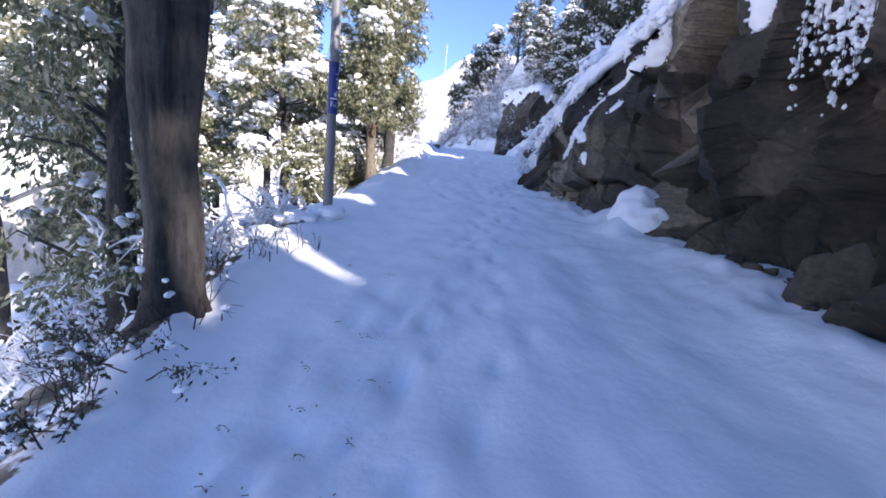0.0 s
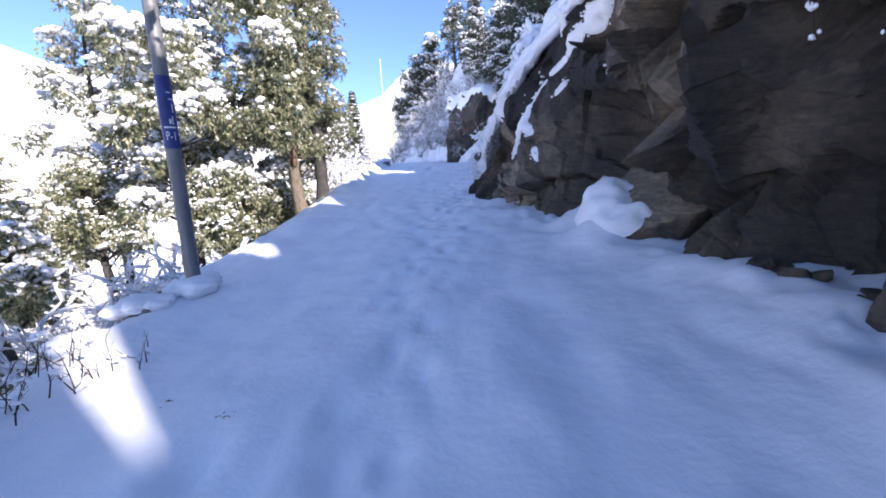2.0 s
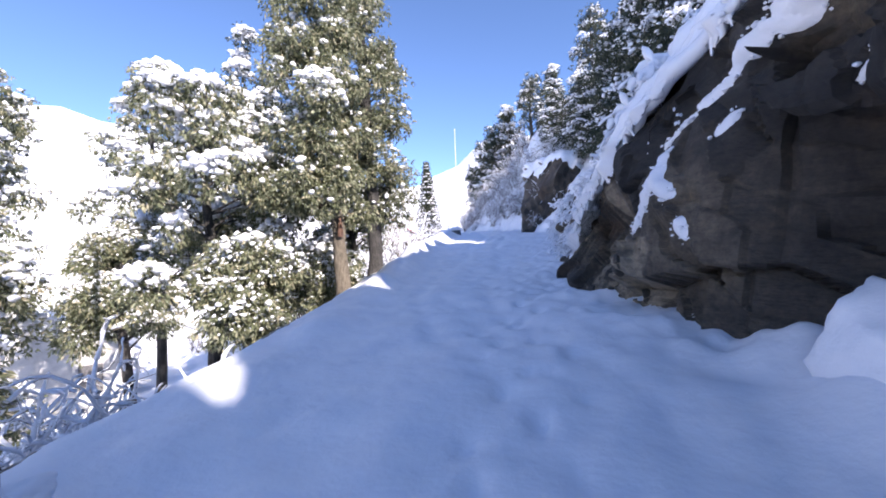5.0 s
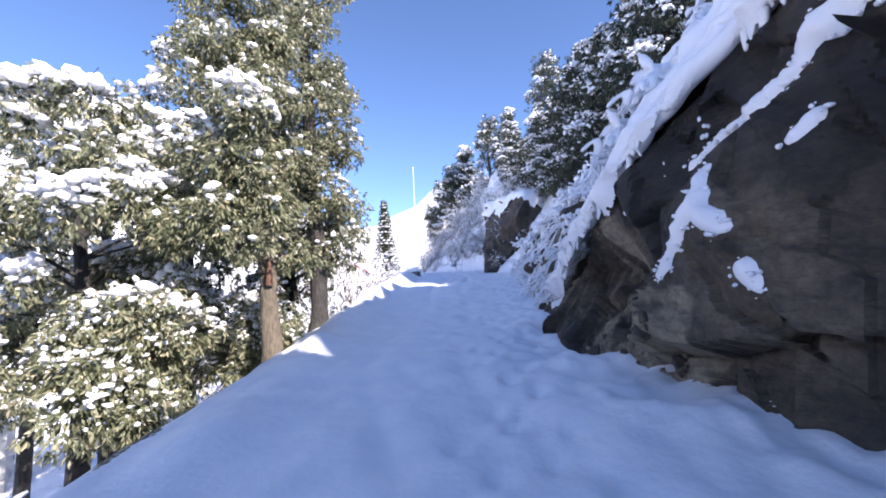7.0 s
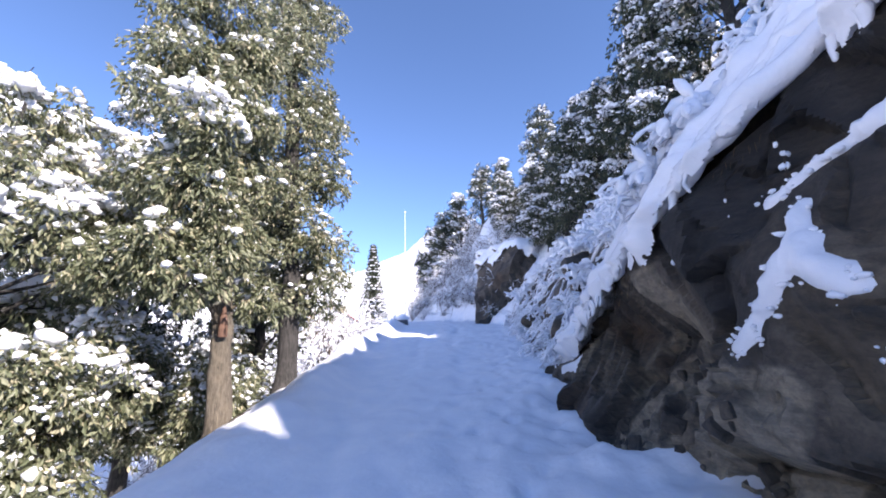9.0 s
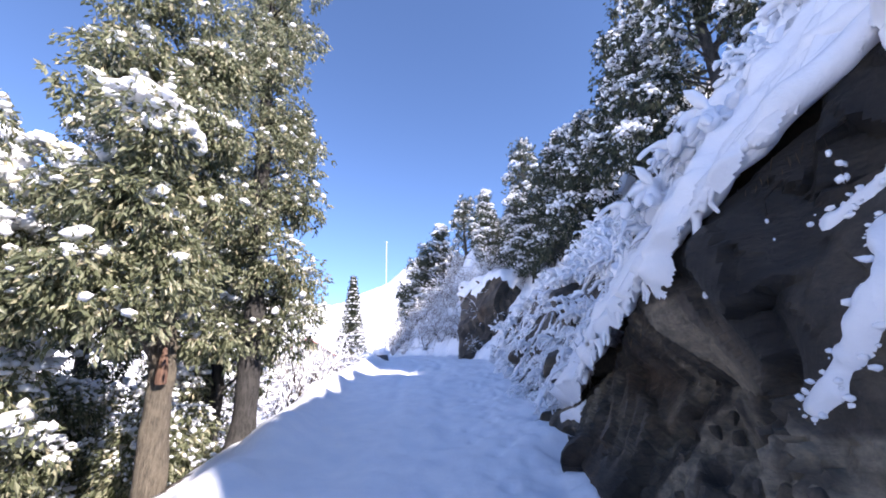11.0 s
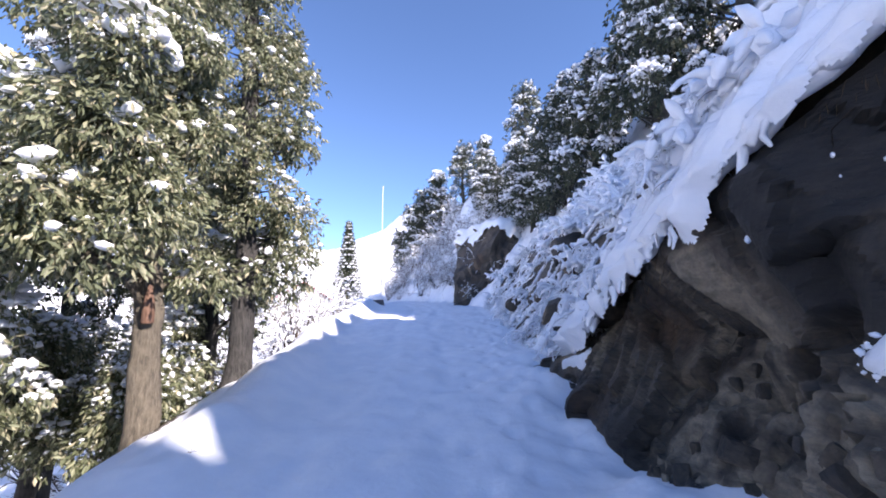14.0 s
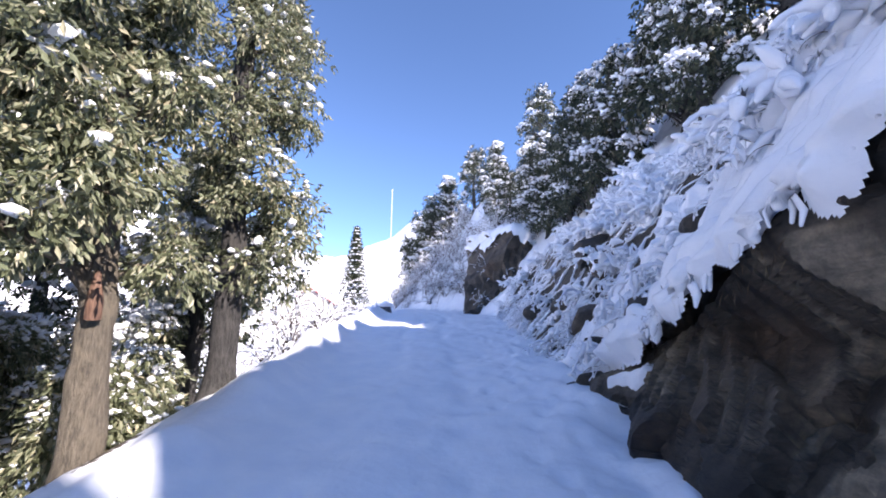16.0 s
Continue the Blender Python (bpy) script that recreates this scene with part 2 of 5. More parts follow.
def capped(points, radii, sides):
    """A tube with rounded, closed ends."""
    p, r = np.asarray(points, float), np.asarray(radii, float)
    a, b = p[0] - p[1], p[-1] - p[-2]
    a, b = a / (np.linalg.norm(a) + 1e-9), b / (np.linalg.norm(b) + 1e-9)
    p = np.concatenate([[p[0] + a * r[0] * 0.9], p, [p[-1] + b * r[-1] * 0.7, p[-1] + b * r[-1]]])
    return tube(p, np.concatenate([[r[0] * 0.05], r, [r[-1] * 0.65, r[-1] * 0.03]]), sides)


def ball(level):
    bm = bmesh.new()
    bmesh.ops.create_icosphere(bm, subdivisions=level, radius=1.0)
    v = np.array([q.co[:] for q in bm.verts])
    f = np.array([[q.index for q in t.verts] for t in bm.faces])
    bm.free()
    return v, f


BALL1, BALL2, BALL4 = ball(1), ball(2), ball(5)


def lumps(centres, sizes, seed, flat=0.6, base=None, rough=0.7):
    """Soft irregular lumps of snow, joined."""
    rng = np.random.default_rng(seed)
    bv, bf = base or BALL2
    kinds = []
    for k in range(8):
        q = bv * (1 + rough * fbm(bv[:, 0] * 1.6 + k * 9, bv[:, 1] * 1.6 + bv[:, 2] * 1.3 + k * 5, k, 3))[:, None]
        kinds.append(q)
    kinds = np.array(kinds)
    n = len(centres)
    a = rng.uniform(0, 2 * np.pi, n)
    v = kinds[rng.integers(0, 8, n)]
    c, s = np.cos(a)[:, None], np.sin(a)[:, None]
    x, y, z = v[..., 0] * rng.uniform(0.7, 1.7, (n, 1)), v[..., 1], v[..., 2] * flat
    v = np.stack([x * c - y * s, x * s + y * c, z], -1) * np.asarray(sizes)[:, None, None] + np.asarray(centres)[:, None]
    f = bf[None] + (np.arange(n) * len(bv))[:, None, None]
    return v.reshape(-1, 3), f.reshape(-1, 3)


def leaf_blades(base, way, size, rng, width=0.3):
    """One folded blade of two faces at each base point."""
    n = len(base)
    way = way / (np.linalg.norm(way, axis=1, keepdims=True) + 1e-9)
    side = np.cross(way, rng.normal(size=(n, 3)))
    side /= np.linalg.norm(side, axis=1, keepdims=True) + 1e-9
    over = np.cross(side, way)
    L = size * rng.uniform(0.65, 1.25, (n, 1))
    mid = base + way * L * 0.5 + over * L * 0.06
    v = np.stack([base, mid + side * L * width * 0.5, base + way * L, mid - side * L * width * 0.5], 1)
    i = np.arange(n)[:, None] * 4
    f = np.concatenate([i + [0, 1, 2], i + [0, 2, 3]])
    return v.reshape(-1, 3), f


# ---- the lie of the land ----
def road_z(y):
    return -0.692 + 0.0893 * np.clip(y, -60, 40)


(left_x,) = curve_at([(-60, -3.0), (-8, -0.9), (-3, -0.85), (-2, -1.1), (-1.5, -1.4), (-0.8, -1.66), (0.3, -1.92), (2.1, -2.3), (3.4, -2.65), (4.2, -2.6), (6.7, -2.85), (9.4, -3.3), (12.8, -3.9), (20, -5.2), (35, -6.9), (42, -10), (50, -12), (60, -12), (80, -12), (300, -14)])
(foot_x,) = curve_at([(-60, 5), (-8, 4.1), (0, 3.98), (1.2, 4.0), (2.6, 3.82), (3.4, 3.85), (4.7, 4.35), (5.5, 3.5), (6.0, 2.8), (6.4, 2.4), (7, 2.1), (7.7, 1.75), (8.5, 1.45), (10, 1.33), (12, 1.48), (13.5, 1.52), (15, 1.45), (31, 1.4), (37, -1.0), (42, -5), (46, -7.5), (60, -10), (80, -11)])
# edge_h dips near y -5.4 and -3.8 are added for the sun patches
edge_x, edge_h = curve_at([(-60, 4.6, 5.0), (-8, 4.1, 5.2), (-6, 4.06, 5.1), (-5.4, 4.05, 4.5), (-4.8, 4.04, 4.9), (-4.3, 4.03, 4.7), (-3.8, 4.02, 3.45), (-3.1, 4.0, 4.5), (-2, 4.0, 4.9), (1, 3.75, 4.5), (3, 3.5, 4.3), (4.6, 3.35, 4.1), (6, 3.35, 4.1), (7.6, 3.3, 3.85), (8, 2.75, 3.35), (8.4, 2.5, 3.0), (8.8, 2.25, 2.65), (9.7, 1.98, 2.05), (10.5, 1.72, 1.5), (11.5, 1.8, 0.95), (12.7, 1.9, 0.45), (13.6, 1.8, 0.15), (15, 1.6, 0.05), (31, 1.4, 0.05), (37, -1.5, 0.05), (42, -5, 0.05), (46, -7.5, 0.05), (60, -10, 0.05), (80, -11, 0.05)])
(back_x,) = curve_at([(-60, 5.4), (-8, 5.35), (4.8, 5.35), (5.4, 4.95), (6, 3.9), (7.6, 3.7), (8.2, 3.1), (9.7, 2.95), (10.5, 2.6), (12.7, 2.4), (13.6, 1.9), (15, 1.6), (31, 1.4), (37, -1.5), (42, -5), (46, -7.5), (60, -10), (80, -11)])


# where each added sun cut begins on the road, and its half width
SUN_CUTS = [(-0.12, -0.42, 0.2), (-1.1, -1.25, 0.22), (-2.25, 9.0, 0.14), (-1.95, 4.1, 0.3)]


def hill_z(x, y):
    """The snow slope above the rocks."""
    d = np.maximum(x - edge_x(y), 0)
    rise = np.where(d < 9.8, d * 1.25, 9.8 * 1.25 + (d - 9.8) * 0.3)
    rise = np.where(d > 30, 9.8 * 1.25 + 20.2 * 0.3, rise)
    rough = fbm(x * 0.7, y * 0.7, 3) * 0.7 + fbm(x * 2.3, y * 2.3, 8, 3) * 0.36
    # crest roughness plus an unseen hump, added to shape the shadow on the road
    shade_crest = fbm(x * 0.45, y * 0.6, 18) * 1.8 * smooth01((d - 5.5) / 2.5) + 1.4 * np.exp(-(((x - 12.5) / 2.5) ** 2) - (((y - 7) / 6) ** 4))
    z = road_z(y) + edge_h(y) + rise + rough * smooth01(d / 1.5) + shade_crest
    # unseen cuts along the sun's way, added to let sun patches reach the road
    for gx0, gy0, wide in SUN_CUTS:
        run = (x - gx0) * sun_way.x + (y - gy0) * sun_way.y
        off = (x - gx0) * sun_way.y - (y - gy0) * sun_way.x
        flat_way = sun_way.x**2 + sun_way.y**2
        bed = road_z(gy0) + run / flat_way * sun_way.z - 0.25
        cut = np.exp(-((off / wide) ** 4)) * smooth01(d / 0.2)
        z = z * (1 - cut) + np.minimum(z, bed) * cut
    return z


FEET = [(0.35 + 0.25 * math.sin(k * 0.8) + (0.16 if k % 2 else -0.16), -3.0 + k * 0.42, 0.06) for k in range(55)]
FEET += [(0.75 + 0.2 * math.sin(k * 0.5 + 2) + (0.14 if k % 2 else -0.14), -1.0 + k * 0.5, 0.05) for k in range(40)]
rs = random.Random(4)
FEET += [(-0.25 + rs.uniform(-0.5, 0.5), -2.6 + rs.uniform(0, 2.6), rs.uniform(0.03, 0.055)) for k in range(44)]


def land_z(x, y):
    z0 = road_z(y)
    xl, xf, xb = left_x(y), foot_x(y), back_x(y)
    near = smooth01((60 - np.abs(y)) / 20)
    soft = fbm(x * 0.8, y * 0.55, 1) * 0.1 + fbm(x * 2.4, y * 2.0, 5, 5) * 0.04
    z = z0 + soft * near
    # drift against the rocks, wheel ruts, lumpy edge on the valley side
    bank = smooth01((x - (xf - 1.5)) / 1.4)
    z = z + bank * (0.02 + 0.13 * smooth01((6.5 - y) / 1.5) + 0.22 * fbm(x * 1.5, y * 1.5, 12)) * near
    z = z + 0.14 * np.exp(-(((x - 2.8) / 0.4) ** 2) - (((y - 4.0) / 0.6) ** 2)) + 0.22 * np.exp(-(((x - 3.0) / 0.35) ** 2) - (((y - 4.5) / 0.5) ** 2))
    z = z + 0.16 * np.exp(-(((x - 3.1) / 0.4) ** 2) - (((y - 5.7) / 0.35) ** 2)) + 0.12 * np.exp(-(((x - 2.0) / 0.3) ** 2) - (((y - 6.9) / 0.4) ** 2))
    mid = (xl * 0.5 + xf * 0.5)
    for off, wide, deep in ((-0.55, 0.2, 0.06), (0.75, 0.22, 0.07), (0.2, 0.3, 0.03)):
        z = z - deep * np.exp(-(((x - mid - off - 0.12 * np.sin(y * 0.5)) / wide) ** 2)) * (0.6 + vnoise(x * 3, y * 2.5, 31)) * near * (0.55 + 0.45 * smooth01((y - 4) / 4))
    lip = np.exp(-(((x - xl - 0.5) / 0.42) ** 2))
    z = z + lip * (0.10 + 0.2 * smooth01((y - 10) / 3) + 0.16 * np.abs(np.sin(y * 1.35 + 0.8 * np.sin(y * 0.7))) * smooth01((y - 8) / 3) + 0.34 * np.maximum(vnoise(y * 1.1, 0.3, 17), -0.2) + 0.3 * np.maximum(vnoise(y * 2.1, x * 0.8, 19), -0.1) * smooth01((y - 9) / 2)) * smooth01((y - 2.5) / 4) * near
    for fx, fy, deep in FEET:
        z = z - deep * np.exp(-(((x - fx) / 0.075) ** 2) - (((y - fy) / 0.14) ** 2))
    # the valley side falls away, then the far hillside climbs
    dl = np.maximum(xl - x, 0)
    fall = np.where(dl < 7, dl * 0.72, 5.04 + (dl - 7) * 0.22)
    fall = np.minimum(fall, 10.0) * smooth01(dl / 0.9)
    far = np.hypot(x, y)
    ridge = 26 + 9 * fbm(x * 0.02, y * 0.02, 40) * 2
    climb = np.clip((far - 46) / 62, 0, 1) ** 1.1 * (ridge + 11)
    climb = climb + fbm(x * 0.09, y * 0.09, 44) * 3.0 * smooth01((far - 48) / 20)
    down = np.clip((far - 170) / 300, 0, 1) * ridge
    climb = climb * (0.6 + 0.4 * smooth01((-x / np.maximum(far, 1) - 0.25) / 0.3))
    beyond = smooth01((y - 58) / 14)
    valley = z0 - fall + fbm(x * 0.9, y * 0.9, 21) * 0.5 * smooth01(dl / 1.5) + np.maximum(climb - down, -5) * np.maximum(smooth01((dl - 2) / 12), beyond)
    z = np.where(x < xl, valley, z + np.maximum(climb - down, -5) * beyond)
    up = np.maximum(hill_z(x, y), z)
    t = smooth01((x - xb) / 0.35)
    z = np.where(x > xb, z * (1 - t) + up * t, z)
    return z


def spaced(*runs):
    return np.unique(np.concatenate([np.arange(a, b, s) for a, b, s in runs]).round(4))


gx = spaced((-900, -150, 60), (-150, -40, 5), (-40, -8, 0.8), (-8, -4.5, 0.2), (-4.5, 4.6, 0.068), (4.6, 14, 0.2), (14, 20, 0.4), (20, 40, 2), (40, 960, 60))
gy = spaced((-900, -60, 60), (-60, -18, 2), (-18, -5, 0.2), (-5, 16, 0.085), (16, 45, 0.25), (45, 150, 4), (150, 960, 60))
X, Y = np.meshgrid(gx, gy)
ground = part("ground", np.stack([X, Y, land_z(X, Y)], -1).reshape(-1, 3), grid_faces(len(gy), len(gx)), M_BANK)
off_x = X - edge_x(Y)
patchy = vnoise((X + Y * 0.5) * 1.3, (Y - X * 0.6) * 3.2, 26) + 0.6 * vnoise(X * 3.5, Y * 3.5, 27)
# bank: shade between the branches, painted in as dark ground
bare = np.clip(0.82 + 0.8 * patchy, 0, 0.95) * smooth01((off_x - 0.02) / 0.15) * smooth01((4.0 - off_x) / 1.8) * smooth01((Y - 6.7) / 1.0) * smooth01((34 - Y) / 6)
fall_off = left_x(Y) - X
bare = np.maximum(bare, np.clip(0.45 + 1.3 * fbm(X * 1.9, Y * 1.7, 28), 0, 0.75) * smooth01((fall_off - 0.05) / 0.2) * smooth01((2.6 - fall_off) / 1.2) * smooth01((Y + 7) / 2) * np.where(Y < 1.5, 1.0, 0.8) * smooth01((15 - Y) / 3))
ground.data.attributes.new("bare", "FLOAT", "POINT").data.foreach_set("value", bare.ravel())
tagged(ground, "white snow-covered mountain road, slopes and far hillside with faint tracks", "ground", kind="structure")


# ---- the rock face ----
(waist_x,) = curve_at([(-9, 4.5), (1, 4.5), (2.6, 4.6), (3.7, 4.45), (4.3, 4.45), (5, 4.7), (5.5, 4.1), (6, 2.95), (6.4, 2.5), (7, 2.36), (7.8, 2.22), (8.4, 2.5), (9.1, 2.75), (9.7, 2.55), (10.5, 2.2), (14.2, 2.2)])
(shoulder_x,) = curve_at([(-9, 4.3), (1, 4.35), (2.6, 4.3), (3.7, 4.0), (4.3, 3.85), (5, 4.2), (5.5, 3.9), (6, 3.1), (6.4, 2.65), (7, 2.36), (7.8, 2.32), (9.1, 2.3), (9.7, 2.1), (10.5, 1.95), (12.6, 2.3), (14.2, 2.3)])
(brow_x,) = curve_at([(-9, 4.1), (-2, 4.05), (1, 3.95), (2.6, 3.8), (3.7, 3.5), (4.3, 3.3), (5, 3.5), (6, 3.15), (6.4, 2.92), (7, 2.65), (7.8, 2.7), (8.4, 2.32), (9.1, 2.2), (9.7, 2.1), (14.2, 2.4)])
(crown_x,) = curve_at([(-9, 4.1), (-2, 3.95), (1, 3.7), (2.6, 3.5), (4.3, 3.3), (6, 3.35), (7, 3.3), (7.8, 3.2), (9.1, 3.0), (14.2, 3.0)])


def face_x(y, h):
    """The road-side surface of the rock: foot, waist, shoulder, brow and crown, blended by height."""
    levels = [(-0.5, foot_x(y)), (0.1, foot_x(y)), (1.1, waist_x(y)), (1.8, shoulder_x(y)), (2.4, brow_x(y)), (3.7, crown_x(y)), (6.0, crown_x(y) + 0.2)]
    x = levels[0][1]
    for (h0, x0), (h1, x1) in zip(levels, levels[1:]):
        t = np.clip((h - h0) / (h1 - h0), 0, 1)
        x = np.where(h >= h0, x0 * (1 - t) + x1 * t, x)
    return x


def facets(u, v, count, seed, lo, hi, amp, tilt, crack):
    """Blocky relief: each nearest-seed cell is its own tilted plane, with a groove between cells."""
    rng = np.random.default_rng(seed)
    su, sv = rng.uniform(lo[0], hi[0], count), rng.uniform(lo[1], hi[1], count)
    off, tu, tv = rng.uniform(-amp, amp, count), rng.normal(0, tilt, count), rng.normal(0, tilt, count)
    out, tone = np.empty(len(u)), np.empty(len(u))
    shade = rng.uniform(0, 1, count)
    for a in range(0, len(u), 4000):
        s = slice(a, a + 4000)
        d2 = (u[s, None] - su) ** 2 + (v[s, None] - sv) ** 2
        two = np.partition(d2, 1, axis=1)[:, :2]
        k = d2.argmin(1)
        gap = np.sqrt(two[:, 1]) - np.sqrt(two[:, 0])
        out[s] = off[k] + tu[k] * (u[s] - su[k]) + tv[k] * (v[s] - sv[k]) - crack * np.exp(-((gap / 0.045) ** 2))
        tone[s] = shade[k]
    return out, tone


ry = np.arange(-8.6, 13.9, 0.045)
rh = np.linspace(0, 1, 110)
RY, RT = np.meshgrid(ry, rh, indexing="ij")
RH = -0.5 + RT * (edge_h(RY) + 0.5)
yy, hh = RY.ravel(), RH.ravel()
base_x = face_x(yy, np.minimum(hh, 5.1))
warp = fbm(yy * 1.1, hh * 1.1, 60) * 0.28
u1, v1 = yy * 0.62 + hh * 0.78 + warp, (-yy * 0.78 + hh * 0.62) * 2.4 + warp     # strata dipping towards the valley end
slaty = smooth01((yy - 7.6 - 1.5 * smooth01((1.25 - hh) / 0.3)) / 0.6)
along, above = ((yy - 9.13) * 0.54 + (hh - 1.157) * 0.69) / 0.876, (hh - 1.157) * 0.616 - (yy - 9.13) * 0.788
slab = smooth01((above + 0.02) / 0.05) * smooth01((1.15 - above) / 0.3) * smooth01((along + 0.45) / 0.12) * smooth01((1.05 - along - 0.5 * above) / 0.12)
debris = smooth01((9.5 - yy) / 0.3) * smooth01((yy - 6.9) / 0.5) * smooth01((1.15 - hh) / 0.25)
u3, v3 = yy * 0.5 - hh * 0.87 + warp, (yy * 0.87 + hh * 0.5) * 1.7 + warp          # steep joints at the near end
near_end = smooth01((4.9 - yy) / 0.5)
joint_r, joint_t = facets(u3, v3, 150, 2, (-9, -15), (8, 15), 0.15, 0.26, 0.12)
chip_r, chip_t = facets(u3 * 1.2, v3 * 1.6, 900, 21, (-11, -24), (10, 24), 0.05, 0.22, 0.03)
plate_r, plate_t = facets(u1, v1 * 0.62, 150, 22, (-8, -25), (14, 19), 0.085, 0.13, 0.09)
flake_r, flake_t = facets(u1 * 1.1, v1 * 1.1, 1500, 3, (-9, -44), (16, 33), 0.026, 0.09, 0.022)
ridge = 0.5 - np.abs(fbm(u1 * 0.9, v1 * 1.7, 63, 5))
big_r, big_t = near_end * joint_r + (1 - near_end) * plate_r, near_end * joint_t + (1 - near_end) * plate_t
fine_r, fine_t = near_end * chip_r + (1 - near_end) * flake_r + 0.07 * (ridge - 0.35), near_end * chip_t + (1 - near_end) * flake_t
slab_r, slab_t = facets(u1, v1, 420, 5, (-8, -40), (14, 30), 0.13, 0.17, 0.09)
leaf_r, leaf_t = facets(u1 * 1.4, v1 * 1.4, 2600, 6, (-11, -56), (20, 42), 0.012, 0.05, 0.015)
rel = (1 - slaty) * (big_r + fine_r) + slaty * (slab_r + leaf_r)
tone = (1 - slaty) * (0.7 * big_t + 0.3 * fine_t) + slaty * (0.65 * slab_t + 0.35 * leaf_t)
ribs = above * 5.5 + fbm(along * 0.9, above * 2.5, 61) * 0.9
saw = ribs - np.floor(ribs)
ribbed = slaty * smooth01(-above / 0.1) * smooth01((hh - 0.1) / 0.3)
rel = rel - ribbed * 0.45 * slab_r + ribbed * (0.075 * (np.where(saw < 0.8, saw / 0.8, (1 - saw) / 0.2) - 0.5) * (1 + 1.6 * vnoise(np.floor(ribs) * 1.7, along * 1.8, 10)) + 0.1 * vnoise(np.floor(ribs) * 0.9, along * 0.9, 8))
tone = tone + ribbed * (0.3 + 0.7 * vnoise(np.floor(ribs) * 1.3, along * 1.2, 9))
rel = rel * (1 - slab) + slab * (0.1 + 0.04 * fbm(u1 * 0.8, v1 * 2.2, 62) + 0.3 * fine_r)
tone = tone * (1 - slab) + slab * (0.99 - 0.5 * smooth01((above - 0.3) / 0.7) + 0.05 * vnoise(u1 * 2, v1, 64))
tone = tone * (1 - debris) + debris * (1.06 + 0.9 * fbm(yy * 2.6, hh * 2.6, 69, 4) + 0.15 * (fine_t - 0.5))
# darker well above the slab, and up the plated middle of the face
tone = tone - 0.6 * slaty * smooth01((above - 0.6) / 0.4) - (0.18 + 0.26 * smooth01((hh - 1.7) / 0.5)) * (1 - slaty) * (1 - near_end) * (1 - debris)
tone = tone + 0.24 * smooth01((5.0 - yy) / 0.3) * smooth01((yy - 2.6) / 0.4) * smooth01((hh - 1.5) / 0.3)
rel = rel + debris * fbm(yy * 6.0, hh * 6.0, 68, 4) * 0.16
rel = rel + fbm(yy * 3.5, hh * 3.5, 66) * 0.018
rel = rel * smooth01((hh + 0.35) / 0.4)
fade = smooth01((edge_h(yy) - hh) / 0.5)
rel = rel * (0.35 + 0.65 * fade)
nr, nc = RY.shape
BX = base_x.reshape(nr, nc)
slope_y = np.gradient(BX, axis=0) / 0.045
slope_h = np.gradient(BX, axis=1) / np.gradient(RH, axis=1)
long = np.sqrt(1 + slope_y**2 + slope_h**2)
REL = rel.reshape(nr, nc)
SOFT = REL.copy()
for shift in (1, 2, 4, 3):
    for axis in (0, 1):
        SOFT = (SOFT + np.roll(SOFT, shift, axis) + np.roll(SOFT, -shift, axis)) / 3
# snow lying on the ledges of the face: (y0, h0, y1, h1, half width, depth)
LEDGES = [
    (7.36, 2.25, 7.22, 2.0, 0.075, 0.06), (7.18, 1.93, 6.9, 1.68, 0.115, 0.09), (7.2, 1.85, 7.45, 1.5, 0.1, 0.07), (7.42, 1.55, 7.72, 1.15, 0.06, 0.045), (6.66, 1.3, 6.58, 1.16, 0.095, 0.07),
    (6.42, 2.5, 6.5, 2.38, 0.07, 0.05), (7.8, 2.42, 7.1, 2.85, 0.075, 0.06), (7.1, 2.85, 6.1, 3.55, 0.14, 0.1), (6.1, 3.55, 5.3, 4.05, 0.2, 0.14),
    (5.15, 2.45, 5.0, 2.65, 0.03, 0.03), (2.3, 4.0, 2.1, 3.2, 0.15, 0.08),
    (0.8, 4.2, 1.9, 4.0, 0.35, 0.12), (-0.6, 4.4, 0.6, 4.0, 0.4, 0.12), (12.2, 0.3, 11.6, 0.55, 0.09, 0.08),
]
deep = np.full(len(yy), -1.0)
rag = 0.03 + fbm(yy * 3.0, hh * 3.5, 71, 3) * 0.24 + fbm(yy * 8.0, hh * 8.0, 73, 2) * 0.2
for y0, h0, y1, h1, wide, thick in LEDGES:
    ax, ah = y1 - y0, h1 - h0
    t = np.clip(((yy - y0) * ax + (hh - h0) * ah) / (ax * ax + ah * ah), 0, 1)
    d = np.hypot(yy - y0 - t * ax, hh - h0 - t * ah)
    deep = np.maximum(deep, thick * (1 - (np.maximum(d + rag * min(0.7, wide * 3.2), 0) / wide) ** 2))
D = deep.reshape(nr, nc)
under = smooth01((D + 0.32) / 0.15)
REL = REL * (1 - under) + SOFT * under


def on_face(out):
    """Points of the face pushed out by so many metres along its normal."""
    x, y, h = BX - out / long, RY + out * slope_y / long, RH + out * slope_h / long
    lift = smooth01((RH - edge_h(RY) + 0.25) / 0.25)
    x = x * (1 - lift) + np.maximum(x, edge_x(RY) + 0.08) * lift
    return np.stack([x, y, road_z(y) + h], -1)


rock_grid = on_face(REL)
rock_pts = rock_grid.reshape(-1, 3)
cliff = thing("rock_cliff", (0, 0, 0), "dark brown layered rock face with overhangs beside the snowy road", "rock", kind="structure")
rock_faces = grid_faces(nr, nc)
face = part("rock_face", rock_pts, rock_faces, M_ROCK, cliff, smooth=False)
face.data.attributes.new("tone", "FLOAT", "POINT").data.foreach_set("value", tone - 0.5)

